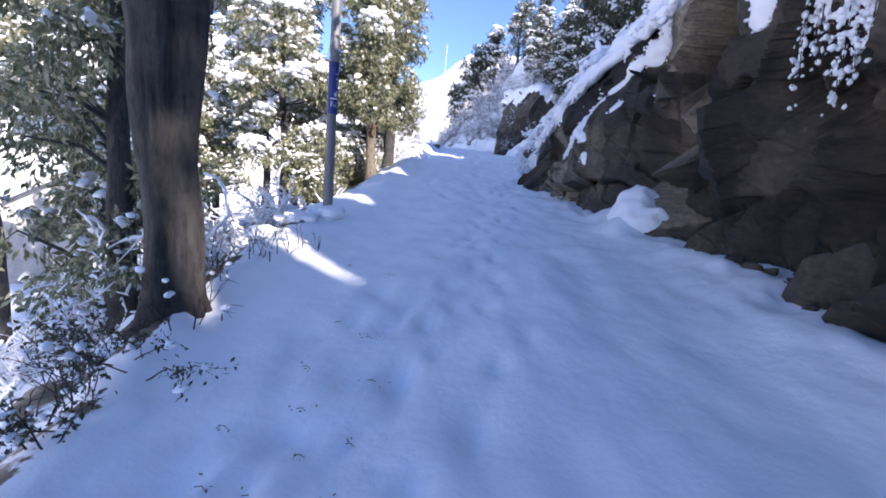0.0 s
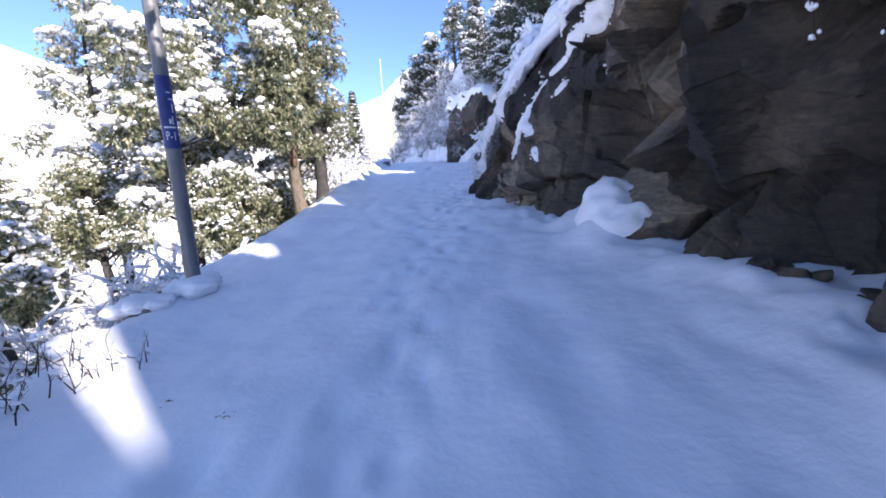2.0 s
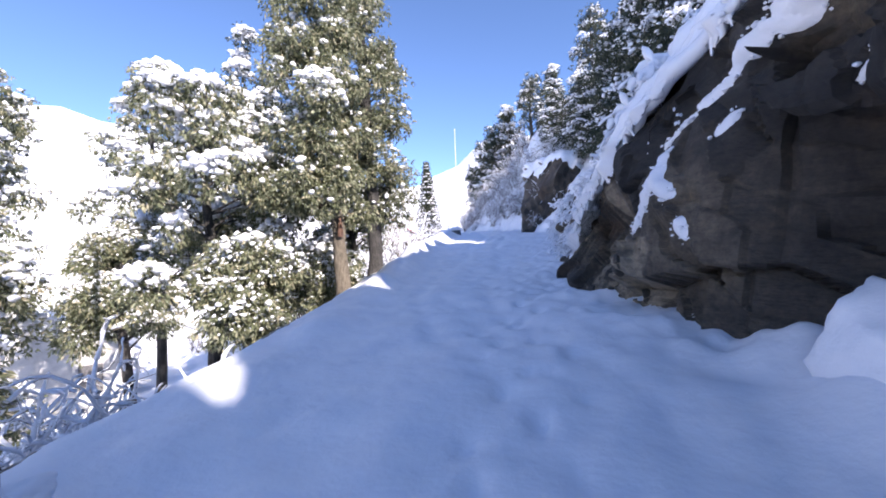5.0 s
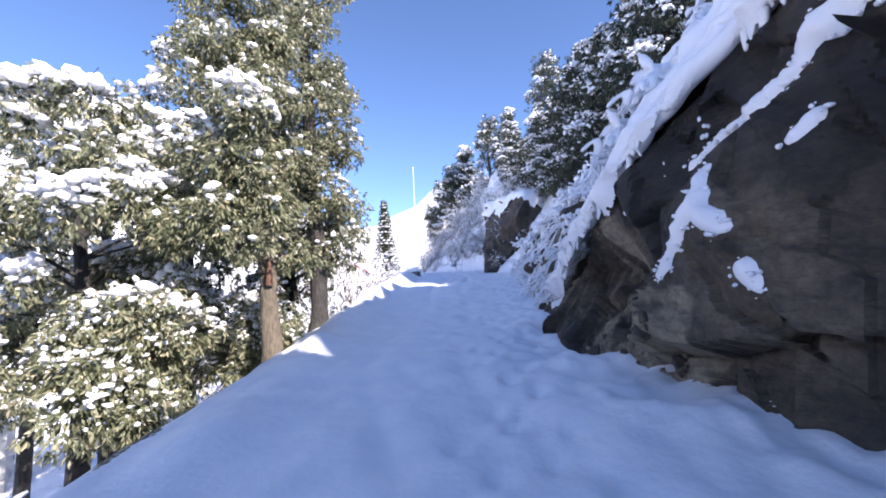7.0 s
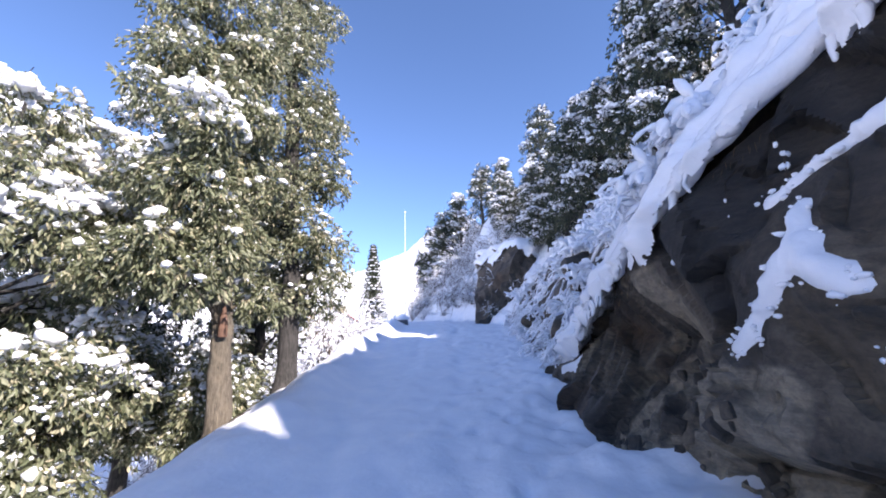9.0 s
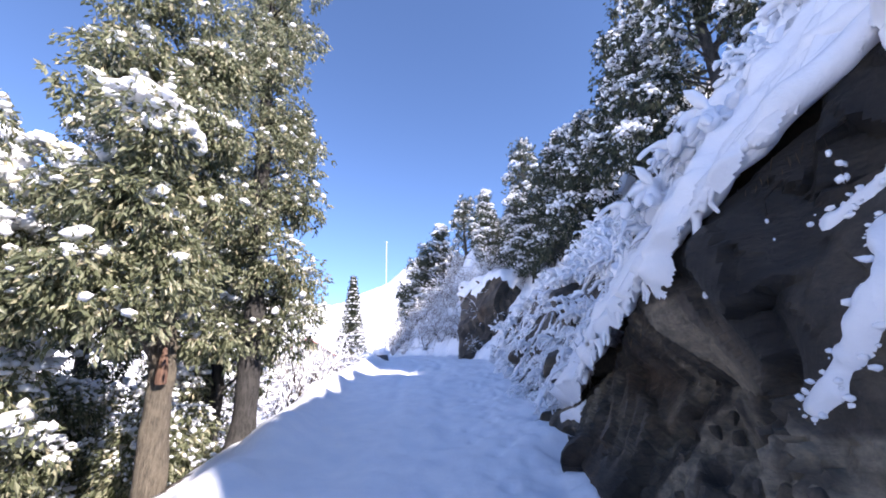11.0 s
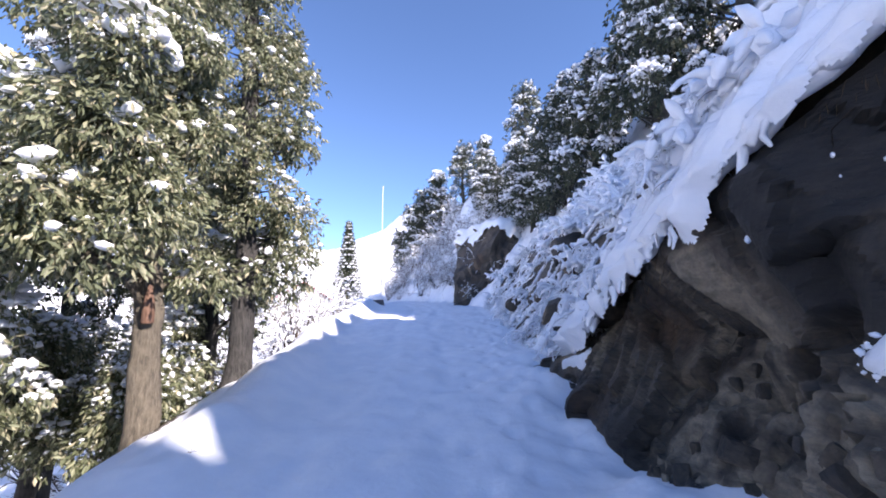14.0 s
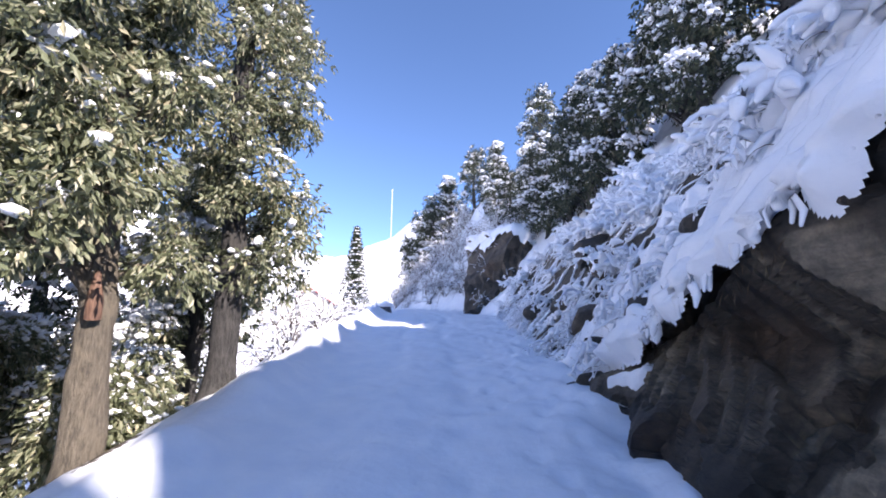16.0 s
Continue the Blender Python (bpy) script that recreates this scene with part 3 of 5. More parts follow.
ledge_pts = on_face(SOFT + np.maximum(D * (0.9 + 0.9 * fbm(RY * 7, RH * 7, 75, 3)) + 0.015, -0.1))
keep = D > 0
for _ in range(2):
    keep = keep | np.roll(keep, 1, 0) | np.roll(keep, -1, 0) | np.roll(keep, 1, 1) | np.roll(keep, -1, 1)
kf = (keep[:-1, :-1] & keep[1:, :-1] & keep[:-1, 1:] & keep[1:, 1:]).ravel()
kept_f = rock_faces[kf]
mid_y, mid_h = yy[kept_f].mean(1), hh[kept_f].mean(1)
apart = np.array([np.hypot(mid_y - (a + c) / 2, mid_h - (b + d) / 2) / max(w, 0.5 * math.hypot(a - c, b - d)) for a, b, c, d, w, _ in LEDGES])
owner = apart.argmin(0)
for k in range(len(LEDGES)):
    if (owner == k).any():
        part("snow_patch", *compact(ledge_pts.reshape(-1, 3), kept_f[owner == k]), M_SNOW, cliff, "white snow caught on a ledge")
rc = np.random.default_rng(12)
rim = rc.choice(np.flatnonzero((deep > -0.09) & (deep < 0.012) & (hh > 0.6)), 420, replace=False)
crumbs = ledge_pts.reshape(-1, 3)[rim] * [1, 1, 1] + rc.normal(0, 0.012, (420, 3)) + [-0.03, 0, 0.0]
tagged(part("snow_crumbs", *lumps(crumbs, rc.uniform(0.008, 0.034, 420), 94, 0.9, BALL1), M_SNOWLUMP, cliff, "crumbs of snow round the patches"), kind="stuff")

# thick snow lip hanging over the top of the rocks
ly = np.arange(-8.5, 7.5, 0.06)
tongue = np.maximum(vnoise(ly * 2.1, 0.5, 81), 0) * 0.75 + np.maximum(vnoise(ly * 5.5, 0.5, 82), 0) * 0.35 + 0.06
tongue = tongue * np.where(ly > 7.7, 0.12, 1.0)
ex, ez = edge_x(ly), road_z(ly) + edge_h(ly)
jut = vnoise(ly * 1.3, 3.0, 83) * 0.2 + vnoise(ly * 4.1, 3.5, 86) * 0.16 - 0.06 * smooth01((ly - 7.6) / 0.8)
rows = []
for dx, dz in ((0.45, -0.18), (0.10, -0.05), (-0.04, -0.75), (-0.10, -0.85), (-0.16, -0.5), (-0.20, 0.02), (-0.13, 0.13), (0.05, 0.24), (0.35, 0.36), (0.8, 0.3), (1.3, 0.22), (1.9, -0.2)):
    droop = tongue * -min(dz, 0) if -0.9 < dz < -0.4 else -dz * -1.0
    thin = smooth01((ly - 7.6) / 0.8)
    z = ez - droop if -0.9 < dz < -0.4 else ez + dz * (1 - 0.7 * thin * (dz > 0.2))
    if dx > 0.3:
        z = hill_z(ex + dx, ly) + dz * 0.5 - (0.1 + 0.4 * max(dz, 0)) * thin
    rows.append(np.stack([ex + dx - jut * (dx < 0.5) + vnoise(ly * 4, dx * 7.0, 84) * 0.06, ly, z + vnoise(ly * 3.2, dx * 5.0, 85) * 0.1 + vnoise(ly * 8.5, dx * 5.0, 87) * 0.07], -1))
lip = np.stack(rows, 1)
part("snow_lip", lip.reshape(-1, 3), grid_faces(len(ly), len(rows)), M_SNOW, cliff, "thick snow hanging over the rock's edge")


r6 = np.random.default_rng(91)
py6 = r6.uniform(-2, 7.2, 320)
n6 = len(py6)
puff = np.stack([edge_x(py6) + r6.normal(0.0, 0.12, n6) - 0.05, py6, road_z(py6) + edge_h(py6) + r6.normal(-0.02, 0.13, n6)], -1)
tagged(part("snow_clumps", *lumps(puff, r6.uniform(0.02, 0.07, n6), 92, 0.9), M_SNOWLUMP), "soft clumps of snow along the top edge of the rocks", "snow", kind="stuff")


# ---- loose rocks ----
def faceted_rock(size, seed, planes=16, level=None, squash=1.0):
    rng = np.random.default_rng(seed)
    v, f = level or BALL4
    nrm = rng.normal(size=(planes, 3))
    nrm /= np.linalg.norm(nrm, axis=1, keepdims=True)
    nrm = np.concatenate([nrm, [[0, 0, 1], [0, 0, -1], [1, 0, 0.1], [-1, 0, 0.15], [0, 1, 0.1], [0, -1, 0.1]]])
    lim = np.concatenate([rng.uniform(0.62, 0.95, planes), [0.6, 0.6, 0.75, 0.75, 0.75, 0.75]])
    d = v @ nrm.T
    r = np.min(np.where(d > 0.05, lim / np.maximum(d, 0.05), 9), 1)
    v = v * r[:, None]
    v = v * (1 + 0.05 * fbm(v[:, 0] * 4 + seed, v[:, 1] * 4 + v[:, 2] * 3, seed))[:, None]
    return v * np.asarray(size), f


def toned(ob, value):
    """Sets a stone's lightness, even or vertex by vertex."""
    ob.data.attributes.new("tone", "FLOAT", "POINT").data.foreach_set("value", np.full(len(ob.data.vertices), value))
    return ob


bz = float(road_z(4.4)) + 0.16
boulder = thing("boulder", (3.85, 4.5, bz), "brown fallen boulder half covered by snow under the cliff", "boulder")
BLOCK = [((-0.36, -0.42, 0.83), 0.5), ((-0.35, -0.92, 0.12), 0.78), ((-0.95, -0.15, 0.25), 0.78), ((-0.72, -0.62, 0.3), 0.86), ((1, 0.1, 0.1), 1.15), ((0, 1, 0.1), 0.9), ((0, 0, -1), 0.8), ((-0.5, 0.75, 0.35), 0.8), ((0.35, -0.85, -0.3), 0.8), ((0.3, 0.1, 0.95), 0.86)]
bv, bf = BALL4
bn_, bl_ = np.array([q / np.linalg.norm(q) for q in (np.array(p[0], float) for p in BLOCK)]), np.array([p[1] for p in BLOCK])
reach = bv @ bn_.T
bv = bv * np.min(np.where(reach > 0.05, bl_ / np.maximum(reach, 0.05), 9), 1)[:, None]
bv = bv * (1 + 0.07 * fbm(bv[:, 0] * 3, bv[:, 1] * 3 + bv[:, 2] * 4, 23))[:, None]
# lighter on the sloping top plane
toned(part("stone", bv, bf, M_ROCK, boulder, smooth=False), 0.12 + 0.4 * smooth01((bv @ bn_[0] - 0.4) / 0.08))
soft = ball(4)
ragged = fbm(bv[:, 0] * 3.2 + 4, bv[:, 1] * 3.2 + bv[:, 2] * 2.5, 77, 5)
cover = smooth01((bv[:, 2] - 0.02 + 0.4 * np.maximum(-0.3 - bv[:, 0], 0) + ragged * 0.1) / 0.2) * smooth01((-0.22 - bv[:, 0] + 0.1 * bv[:, 1] + ragged * 0.32) / 0.2)
out_b = bv / np.linalg.norm(bv, axis=1, keepdims=True)
cap = bv + out_b * (0.12 * cover - 0.02)[:, None] + np.stack([-0.05 * cover, -0.02 * cover, 0.08 * cover * (1 + ragged)], -1)
part("snow", *compact(cap, bf[(cover > 0.02)[bf].any(1)]), M_SNOW, boulder, "soft snow cap")
rs = random.Random(9)
small = ball(3)
for k in range(26):
    y = rs.uniform(-2.5, 3.9)
    x = float(foot_x(y)) - rs.uniform(-0.2, 0.16)
    s = rs.uniform(0.04, 0.12)
    v, f = faceted_rock((s * 1.4, s * 1.1, s * 0.7), 100 + k, 9, small)
    ob = part("rubble_stone", v, f, M_ROCK, smooth=False)
    ob.location = (x, y, float(land_z(np.array([x]), np.array([y]))[0]) + s * 0.15)
    ob.rotation_euler = (rs.uniform(-0.3, 0.3), rs.uniform(-0.3, 0.3), rs.uniform(0, 6))
    tagged(ob, "small dark broken stone at the foot of the cliff", "stone", "stones below the cliff")

# broken blocks lying on the earthy ramp below the overhang
ramp_at = np.flatnonzero((yy > 7.3) & (yy < 9.3) & (hh > 0.0) & (hh < 0.95))
rd = np.random.default_rng(44)
for k, i in enumerate(rd.choice(ramp_at, 54, replace=False)):
    s = 0.025 + 0.085 * rd.uniform(0, 1) ** 3
    v, f = faceted_rock((s * 1.5, s * 1.1, s), 900 + k, 5, ball(3))
    ob = part("fallen_block", v, f, M_ROCK, smooth=False)
    toned(ob, rd.uniform(0.0, 0.56))
    ob.location = rock_pts[i]
    ob.rotation_euler = rd.uniform(0, 6, 3)
    tagged(ob, "brown broken block on the earthy ramp below the overhang", "stone", "blocks on the ramp")

# the farther outcrop, layered and snow-topped
outcrop = thing("rock_outcrop", (3.3, 36.0, 3.5), "layered brown rock outcrop with snow on its ledges beside the road", "rock")
ov, of = faceted_rock((5.3, 4.8, 8.0), 37, 40)
lay = np.floor((ov[:, 2] * 0.9 - ov[:, 0] * 0.6 + fbm(ov[:, 0] * 0.6, ov[:, 1] * 0.6, 4) * 0.8) * 2.8)
step = lattice(lay, lay * 0 + 3, 5) - 0.5
ov[:, :2] *= (1 + 0.26 * step)[:, None]
part("stone", ov, of, M_ROCK, outcrop, smooth=False)
nz = smooth01((ov[:, 2] - 3.0 + fbm(ov[:, 1] * 0.9, ov[:, 0] * 0.9 + ov[:, 2] * 0.3, 14) * 2.4) / 0.5)
oc = ov * (1 + 0.035 * nz)[:, None] + np.stack([0 * nz, 0 * nz, 0.12 * nz], -1)
part("snow", *compact(oc, of[(nz > 0.3)[of].all(1)]), M_SNOW, outcrop, "snow on the ledges")


# ---- trees ----
def oak(name, at, label, trunk, radii, clumps, leaves, leaf, snow, seed, foliage, bark, group="", sides=14, broken=None, own_limbs=True):
    """Trunk, limbs, leafy crown and its snow. trunk and clumps are in metres from the base; clumps: x, y, z, radius, snow weight."""
    rng = np.random.default_rng(seed)
    tree = thing(name, at, label, "tree", group)
    trunk = np.asarray(trunk, float)
    t = np.linspace(0, len(trunk) - 1, 26)
    path = np.stack([np.interp(t, range(len(trunk)), trunk[:, k]) for k in range(3)], -1)
    path[:, 0] += vnoise(t * 1.1, 0.3, seed) * 0.09 * (t > 0.4)
    rad = np.interp(t, range(len(trunk)), radii)
    rad[0] *= 1.35
    rad[1] *= 1.12
    if sides > 20:
        t2 = np.linspace(0, 25, 110)
        path2 = np.stack([np.interp(t2, range(26), path[:, k]) for k in range(3)], -1)
        tv, tf = tube(path2, np.interp(t2, range(26), rad), sides)
        tv = tv.reshape(110, sides, 3)
        turn = np.arange(sides)[None] / sides
        deep_b = np.abs(vnoise(turn * 15 + 0.35 * vnoise(turn * 6, path2[:, 2:3] * 2.5, 7), path2[:, 2:3] * 1.1, 4)) * 2
        axis = path2[:, None]
        bulge = vnoise(turn * 3 + 0.2, path2[:, 2:3] * 1.3, 9) * 0.2
        cleft = np.exp(-(((turn - 0.62 + 0.03 * np.sin(path2[:, 2:3] * 2.0)) / 0.05) ** 2))
        tv = axis + (tv - axis) * (0.9 + 0.28 * deep_b + bulge - 0.3 * cleft)[..., None]
        part("trunk", tv.reshape(-1, 3), tf, bark, tree)
    else:
        part("trunk", *tube(path, rad, sides, 0.16, seed), bark, tree)
    if broken is not None:
        bx, by, bz2, r = broken
        part("torn_stub", *tube([(bx, by, bz2 - 0.16), (bx + 0.02, by - 0.03, bz2), (bx + 0.04, by - 0.06, bz2 + 0.16), (bx + 0.03, by - 0.05, bz2 + 0.3)], [r, r * 0.9, r * 0.55, 0.02], 9, 0.5, seed), M_WOOD, tree, "torn stub showing red wood")
    cl = np.asarray(clumps, float)
    limbs = []
    main = np.argsort(-cl[:, 3])[:9] if own_limbs else []
    for j, c in enumerate(cl):
        k = np.argmin(np.abs(path[:, 2] - (c[2] - 0.35 * np.hypot(c[0], c[1]) - 0.1)))
        a = path[k]
        mid = (a + c[:3]) / 2 + (0, 0, 0.12) + rng.normal(0, 0.06, 3)
        r = min(rad[k] * 0.4, 0.02 + 0.05 * c[3])
        made_limb = tube([a, mid, c[:3], c[:3] + rng.normal(0, 0.5, 3) * c[3]], [r, r * 0.6, r * 0.3, 0.006], 5)
        if j in main:
            part("limb", *made_limb, bark, tree)
        else:
            limbs.append(made_limb)
    tagged(part("branchwork", *joined(limbs), bark, tree), kind="stuff")
    weight = cl[:, 3] ** 2
    tips = leaves // 9
    pick = rng.choice(len(cl), tips, p=weight / weight.sum())
    out = rng.normal(size=(tips, 3))
    out /= np.linalg.norm(out, axis=1, keepdims=True)
    spot = cl[pick, :3] + out * (cl[pick, 3] * rng.uniform(0.25, 1.0, tips) ** 0.5)[:, None] * [1, 1, 0.9]
    spot += rng.normal(0, 0.05, (tips, 3))
    base = np.repeat(spot, 9, 0) + rng.normal(0, leaf * 0.35, (tips * 9, 3))
    way = np.repeat(out, 9, 0) * 0.55 + rng.normal(0, 0.55, (tips * 9, 3)) + [0, 0, -0.8]
    tagged(part("crown", *leaf_blades(base, way, leaf, rng, 0.36), foliage, tree, smooth=False), kind="stuff")
    chance = np.clip(out[:, 2] * 0.8 + 0.35, 0.03, 1) * cl[pick, 4]
    on = rng.uniform(0, 1, tips) < chance * snow[0]
    big = rng.uniform(snow[1], snow[2], on.sum()) * (0.6 + 0.6 * np.clip(out[on, 2], 0, 1))
    at_s = spot[on] + [0, 0, 0.02]
    piled = []
    for c in cl[(cl[:, 4] > 0.9) | (cl[:, 4] > 2)]:
        crown_top = c[2] > np.quantile(cl[:, 2], 0.72) and snow[0] > 0.9 and snow[2] > 0.09
        n = int((12 + 66 * c[3] * c[3] * snow[0]) * (2 if crown_top else 1)) + (50 if c[4] > 2 else 0)
        a, q = rng.uniform(0, 6.28, n), np.sqrt(rng.uniform(0, 1, n))
        ridge = vnoise(a * 1.3, q * 2 + c[0] * 3, seed)
        ok = ridge > -0.16
        px3 = np.stack([c[0] + c[3] * 0.95 * q * np.cos(a), c[1] + c[3] * 0.95 * q * np.sin(a), c[2] + c[3] * (0.9 * np.sqrt(1 - 0.8 * q * q) - 0.1) + ridge * 0.2, snow[2] * rng.uniform(0.3, 0.85, n) * (1.2 if crown_top else 1.0)], -1)
        piled.append(px3[ok])
    if piled:
        piled = np.concatenate(piled)
        at_s, big = np.concatenate([at_s, piled[:, :3]]), np.concatenate([big, piled[:, 3]])
    if len(big):
        fine = big < (0.12 if own_limbs else 0.3)
        bits = [lumps(at_s[q], big[q], seed, 0.78, b, 1.0) for q, b in ((fine, BALL1), (~fine, BALL2)) if q.any()]
        tagged(part("snow", *joined(bits), M_SNOWLUMP, tree, "clumps of fresh snow"), kind="stuff")
    return tree


def column(rng, z0, z1, radius, count, size, snowy, cx=0.0, cy=0.0, lean=0.0, taper=0.5):
    """Clumps filling a tall crown."""
    out = []
    for k in range(count):
        f = (k + rng.uniform(0, 1)) / count
        r = radius * (1 - taper * f) * math.sqrt(rng.uniform(0.12, 1))
        a = rng.uniform(0, 6.28)
        out.append((cx + lean * f + r * math.cos(a), cy + r * math.sin(a), z0 + (z1 - z0) * f, size * rng.uniform(0.75, 1.25), snowy * (1.0 if rng.uniform(0, 1) < 0.5 else 0.5)))
    return out


def floor_at(x, y):
    return float(land_z(np.array([x]), np.array([y]))[0])


rng = np.random.default_rng(20)
# tall trunk at the verge
x, y = -4.12, 12.62
z = floor_at(x, y) - 0.15
oak("oak_tree", (x, y, z), "tall evergreen oak with shade-dark trunk colour at the road edge", [(0, 0, 0), (0.03, 0, 2.0), (-0.1, 0, 5.0), (-0.35, 0, 8.5), (-0.5, 0, 12.0)], [0.21, 0.19, 0.16, 0.11, 0.04],
    column(rng, 1.9, 12.2, 1.05, 80, 0.46, 0.7, lean=-0.3, taper=0.2), 50000, 0.11, (0.5, 0.03, 0.1), 1, M_LEAF, M_BARKSHADE, "oaks below the road")
# leaning oak with the torn stub
x, y = -4.05, 10.42
z = floor_at(x, y) - 0.2
h = -z
oak("oak_tree", (x, y, z), "evergreen oak with torn red stub on its sunlit-pale trunk colour", [(0, 0, 0), (-0.05, 0, 1.0), (-0.12, 0, 1.63 + h), (-0.25, 0, 3.6 + h), (-0.4, -0.2, 7.0 + h)], [0.185, 0.165, 0.155, 0.12, 0.03],
    column(rng, 1.95 + h, 7.2 + h, 1.3, 52, 0.44, 0.7, -0.5, -0.3, taper=0.35) + [(0.3, -1.5, 4.45 + h, 0.5, 3.0), (0.45, -1.3, 4.2 + h, 0.4, 3.0), (0.1, -1.2, 3.5 + h, 0.6, 0.6), (-0.6, -1.2, 2.4 + h, 0.6, 0.5), (0.35, -0.9, 2.6 + h, 0.5, 0.4)],
    46000, 0.12, (0.55, 0.03, 0.11), 2, M_LEAF, M_BARK, "oaks below the road", broken=(0.02, -0.16, 1.58 + h, 0.07))

# snow-laden oaks down the slope
SLOPE_TREES = [(-6.5, 8.8, 5.1, 1.8, 0.0), (-8.7, 11.3, 6.3, 1.9, 0.3), (-11.0, 11.4, 7.2, 2.1, 0.3), (-8.9, 14.0, 9.0, 1.5, 0.6), (-5.6, 14.0, 4.8, 1.1, 0.6), (-13.5, 8.0, 6.0, 2.2, 0.4), (-5.3, 8.4, 1.3, 0.9, -0.9), (-4.9, 11.6, 1.0, 0.7, -0.8), (-7.4, 12.2, 1.6, 1.2, -1.0), (-9.6, 9.2, 1.8, 1.4, -1.2), (-6.9, 15.0, 2.2, 1.0, -0.5), (-9.5, 5.6, 2.6, 1.5, -0.8), (-12.5, 5.0, 4.5, 1.9, -0.4), (-7.2, 4.4, 0.5, 1.0, -1.6)]
for k, (x, y, top, wide, low) in enumerate(SLOPE_TREES):
    z = floor_at(x, y) - 0.2
    hgt = top - z
    heavy = 1.0
    n = int(20 + wide * 14)
    cl = column(rng, max(0.35, 0.3 + low - z), hgt - 0.3, wide, n, 0.46, heavy, taper=0.45)
    oak("oak_tree", (x, y, z), "evergreen oak bowed under heavy snow on the slope below the road", [(0, 0, 0), (0.1, 0.05, hgt * 0.35), (-0.1, 0, hgt * 0.7), (0.05, 0, hgt * 0.98)], [0.17, 0.13, 0.08, 0.02],
        cl, int(11000 + 5200 * wide), 0.12, (1.7, 0.03, 0.12) if k < 6 else (2.2, 0.03, 0.11) if k > 10 else (1.7, 0.02, 0.065), 30 + k, M_LEAFDARK if k == 3 else M_LEAF, M_BARKSHADE, "oaks below the road")

# big trunk next to the road, shade in its bark colour, and the dark boughs behind it
x, y = -1.84, -0.92
z = floor_at(x, y) - 0.25
oak("oak_tree", (x, y, z), "thick old oak trunk with furrowed, shade-darkened bark beside the road", [(0, 0, 0), (0.0, 0, 0.9), (-0.02, 0, 1.7), (-0.06, 0.02, 2.6), (0.05, 0.1, 5.0), (0.1, 0.3, 8.5)], [0.25, 0.2, 0.205, 0.27, 0.2, 0.06],
    column(rng, 4.6, 9.0, 2.6, 26, 0.8, 0.8), 15000, 0.13, (0.3, 0.06, 0.16), 50, M_LEAFDARK, M_BARKSHADE, "oaks below the road", 72)
x, y = -4.3, 0.9
z = floor_at(x, y) - 0.2
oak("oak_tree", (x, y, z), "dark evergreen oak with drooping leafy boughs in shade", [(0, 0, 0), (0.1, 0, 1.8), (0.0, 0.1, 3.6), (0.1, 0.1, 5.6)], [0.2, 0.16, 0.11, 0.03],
    column(rng, 0.8, 5.4, 1.25, 26, 0.45, 0.6, -0.25, 0.0), 9000, 0.13, (0.7, 0.03, 0.1), 51, M_LEAF, M_BARKSHADE, "oaks below the road")

# snowy oaks on the hill above the rocks, shade kept in their leaf colour
HILL_KINDS = []
for k in range(3):
    cl = column(rng, 0.3, 6.6, 1.9, 50, 0.62, 1.0, taper=0.55)
    HILL_KINDS.append(([(0, 0, -0.3), (0.1, 0, 2.5), (0, 0.1, 6.2)], cl))
# the last two, out of view behind, are added to shade the road
HILL_TREES = [(8.2, 21.5, 1.15, 0), (6.6, 24.5, 1.0, 1), (9.8, 18.0, 1.2, 2), (5.6, 29.5, 0.95, 2), (11.0, 25.0, 1.3, 0), (4.4, 35.0, 0.9, 1), (12.5, 15.0, 1.2, 1), (7.6, 31.0, 1.1, 0), (2.4, 41.0, 0.75, 2), (0.4, 47.0, 1.0, 0), (-2.3, 51.0, 1.15, 1), (-4.4, 52.0, 1.2, 2), (-5.9, 55.0, 1.25, 0), (-7.6, 58.0, 1.1, 1), (3.0, 50.0, 0.9, 1), (6.0, 40.0, 1.0, 2), (7.4, 19.0, 0.85, 1), (9.4, 23.0, 1.1, 2), (6.0, 27.0, 0.95, 0), (4.9, 32.5, 0.85, 2), (3.2, 38.0, 0.7, 0), (12.5, -13.5, 1.2, 2), (10.5, -15.5, 1.0, 0)]
made = {}
for k, (x, y, s, kind) in enumerate(HILL_TREES):
    m = Matrix.LocRotScale((x, y, floor_at(x, y)), Euler((0, 0, k * 1.7)), (s, s, s))
    if kind not in made:
        trunk, cl = HILL_KINDS[kind]
        ob = oak("hill_oak", (0, 0, 0), "hillside evergreen oak with shade-darkened leaf colour and snow on its boughs", trunk, [0.2, 0.14, 0.03], cl, 7000, 0.24, (0.9, 0.05, 0.15), 60 + kind, M_LEAFDARK, M_BARKSHADE, "oaks on the hill", own_limbs=False)
        ob.matrix_basis = m
        made[kind] = ob
    else:
        ob = copy_thing(made[kind], Matrix.LocRotScale(m.translation, m.to_quaternion(), None))
        ob.scale = (s, s, s)

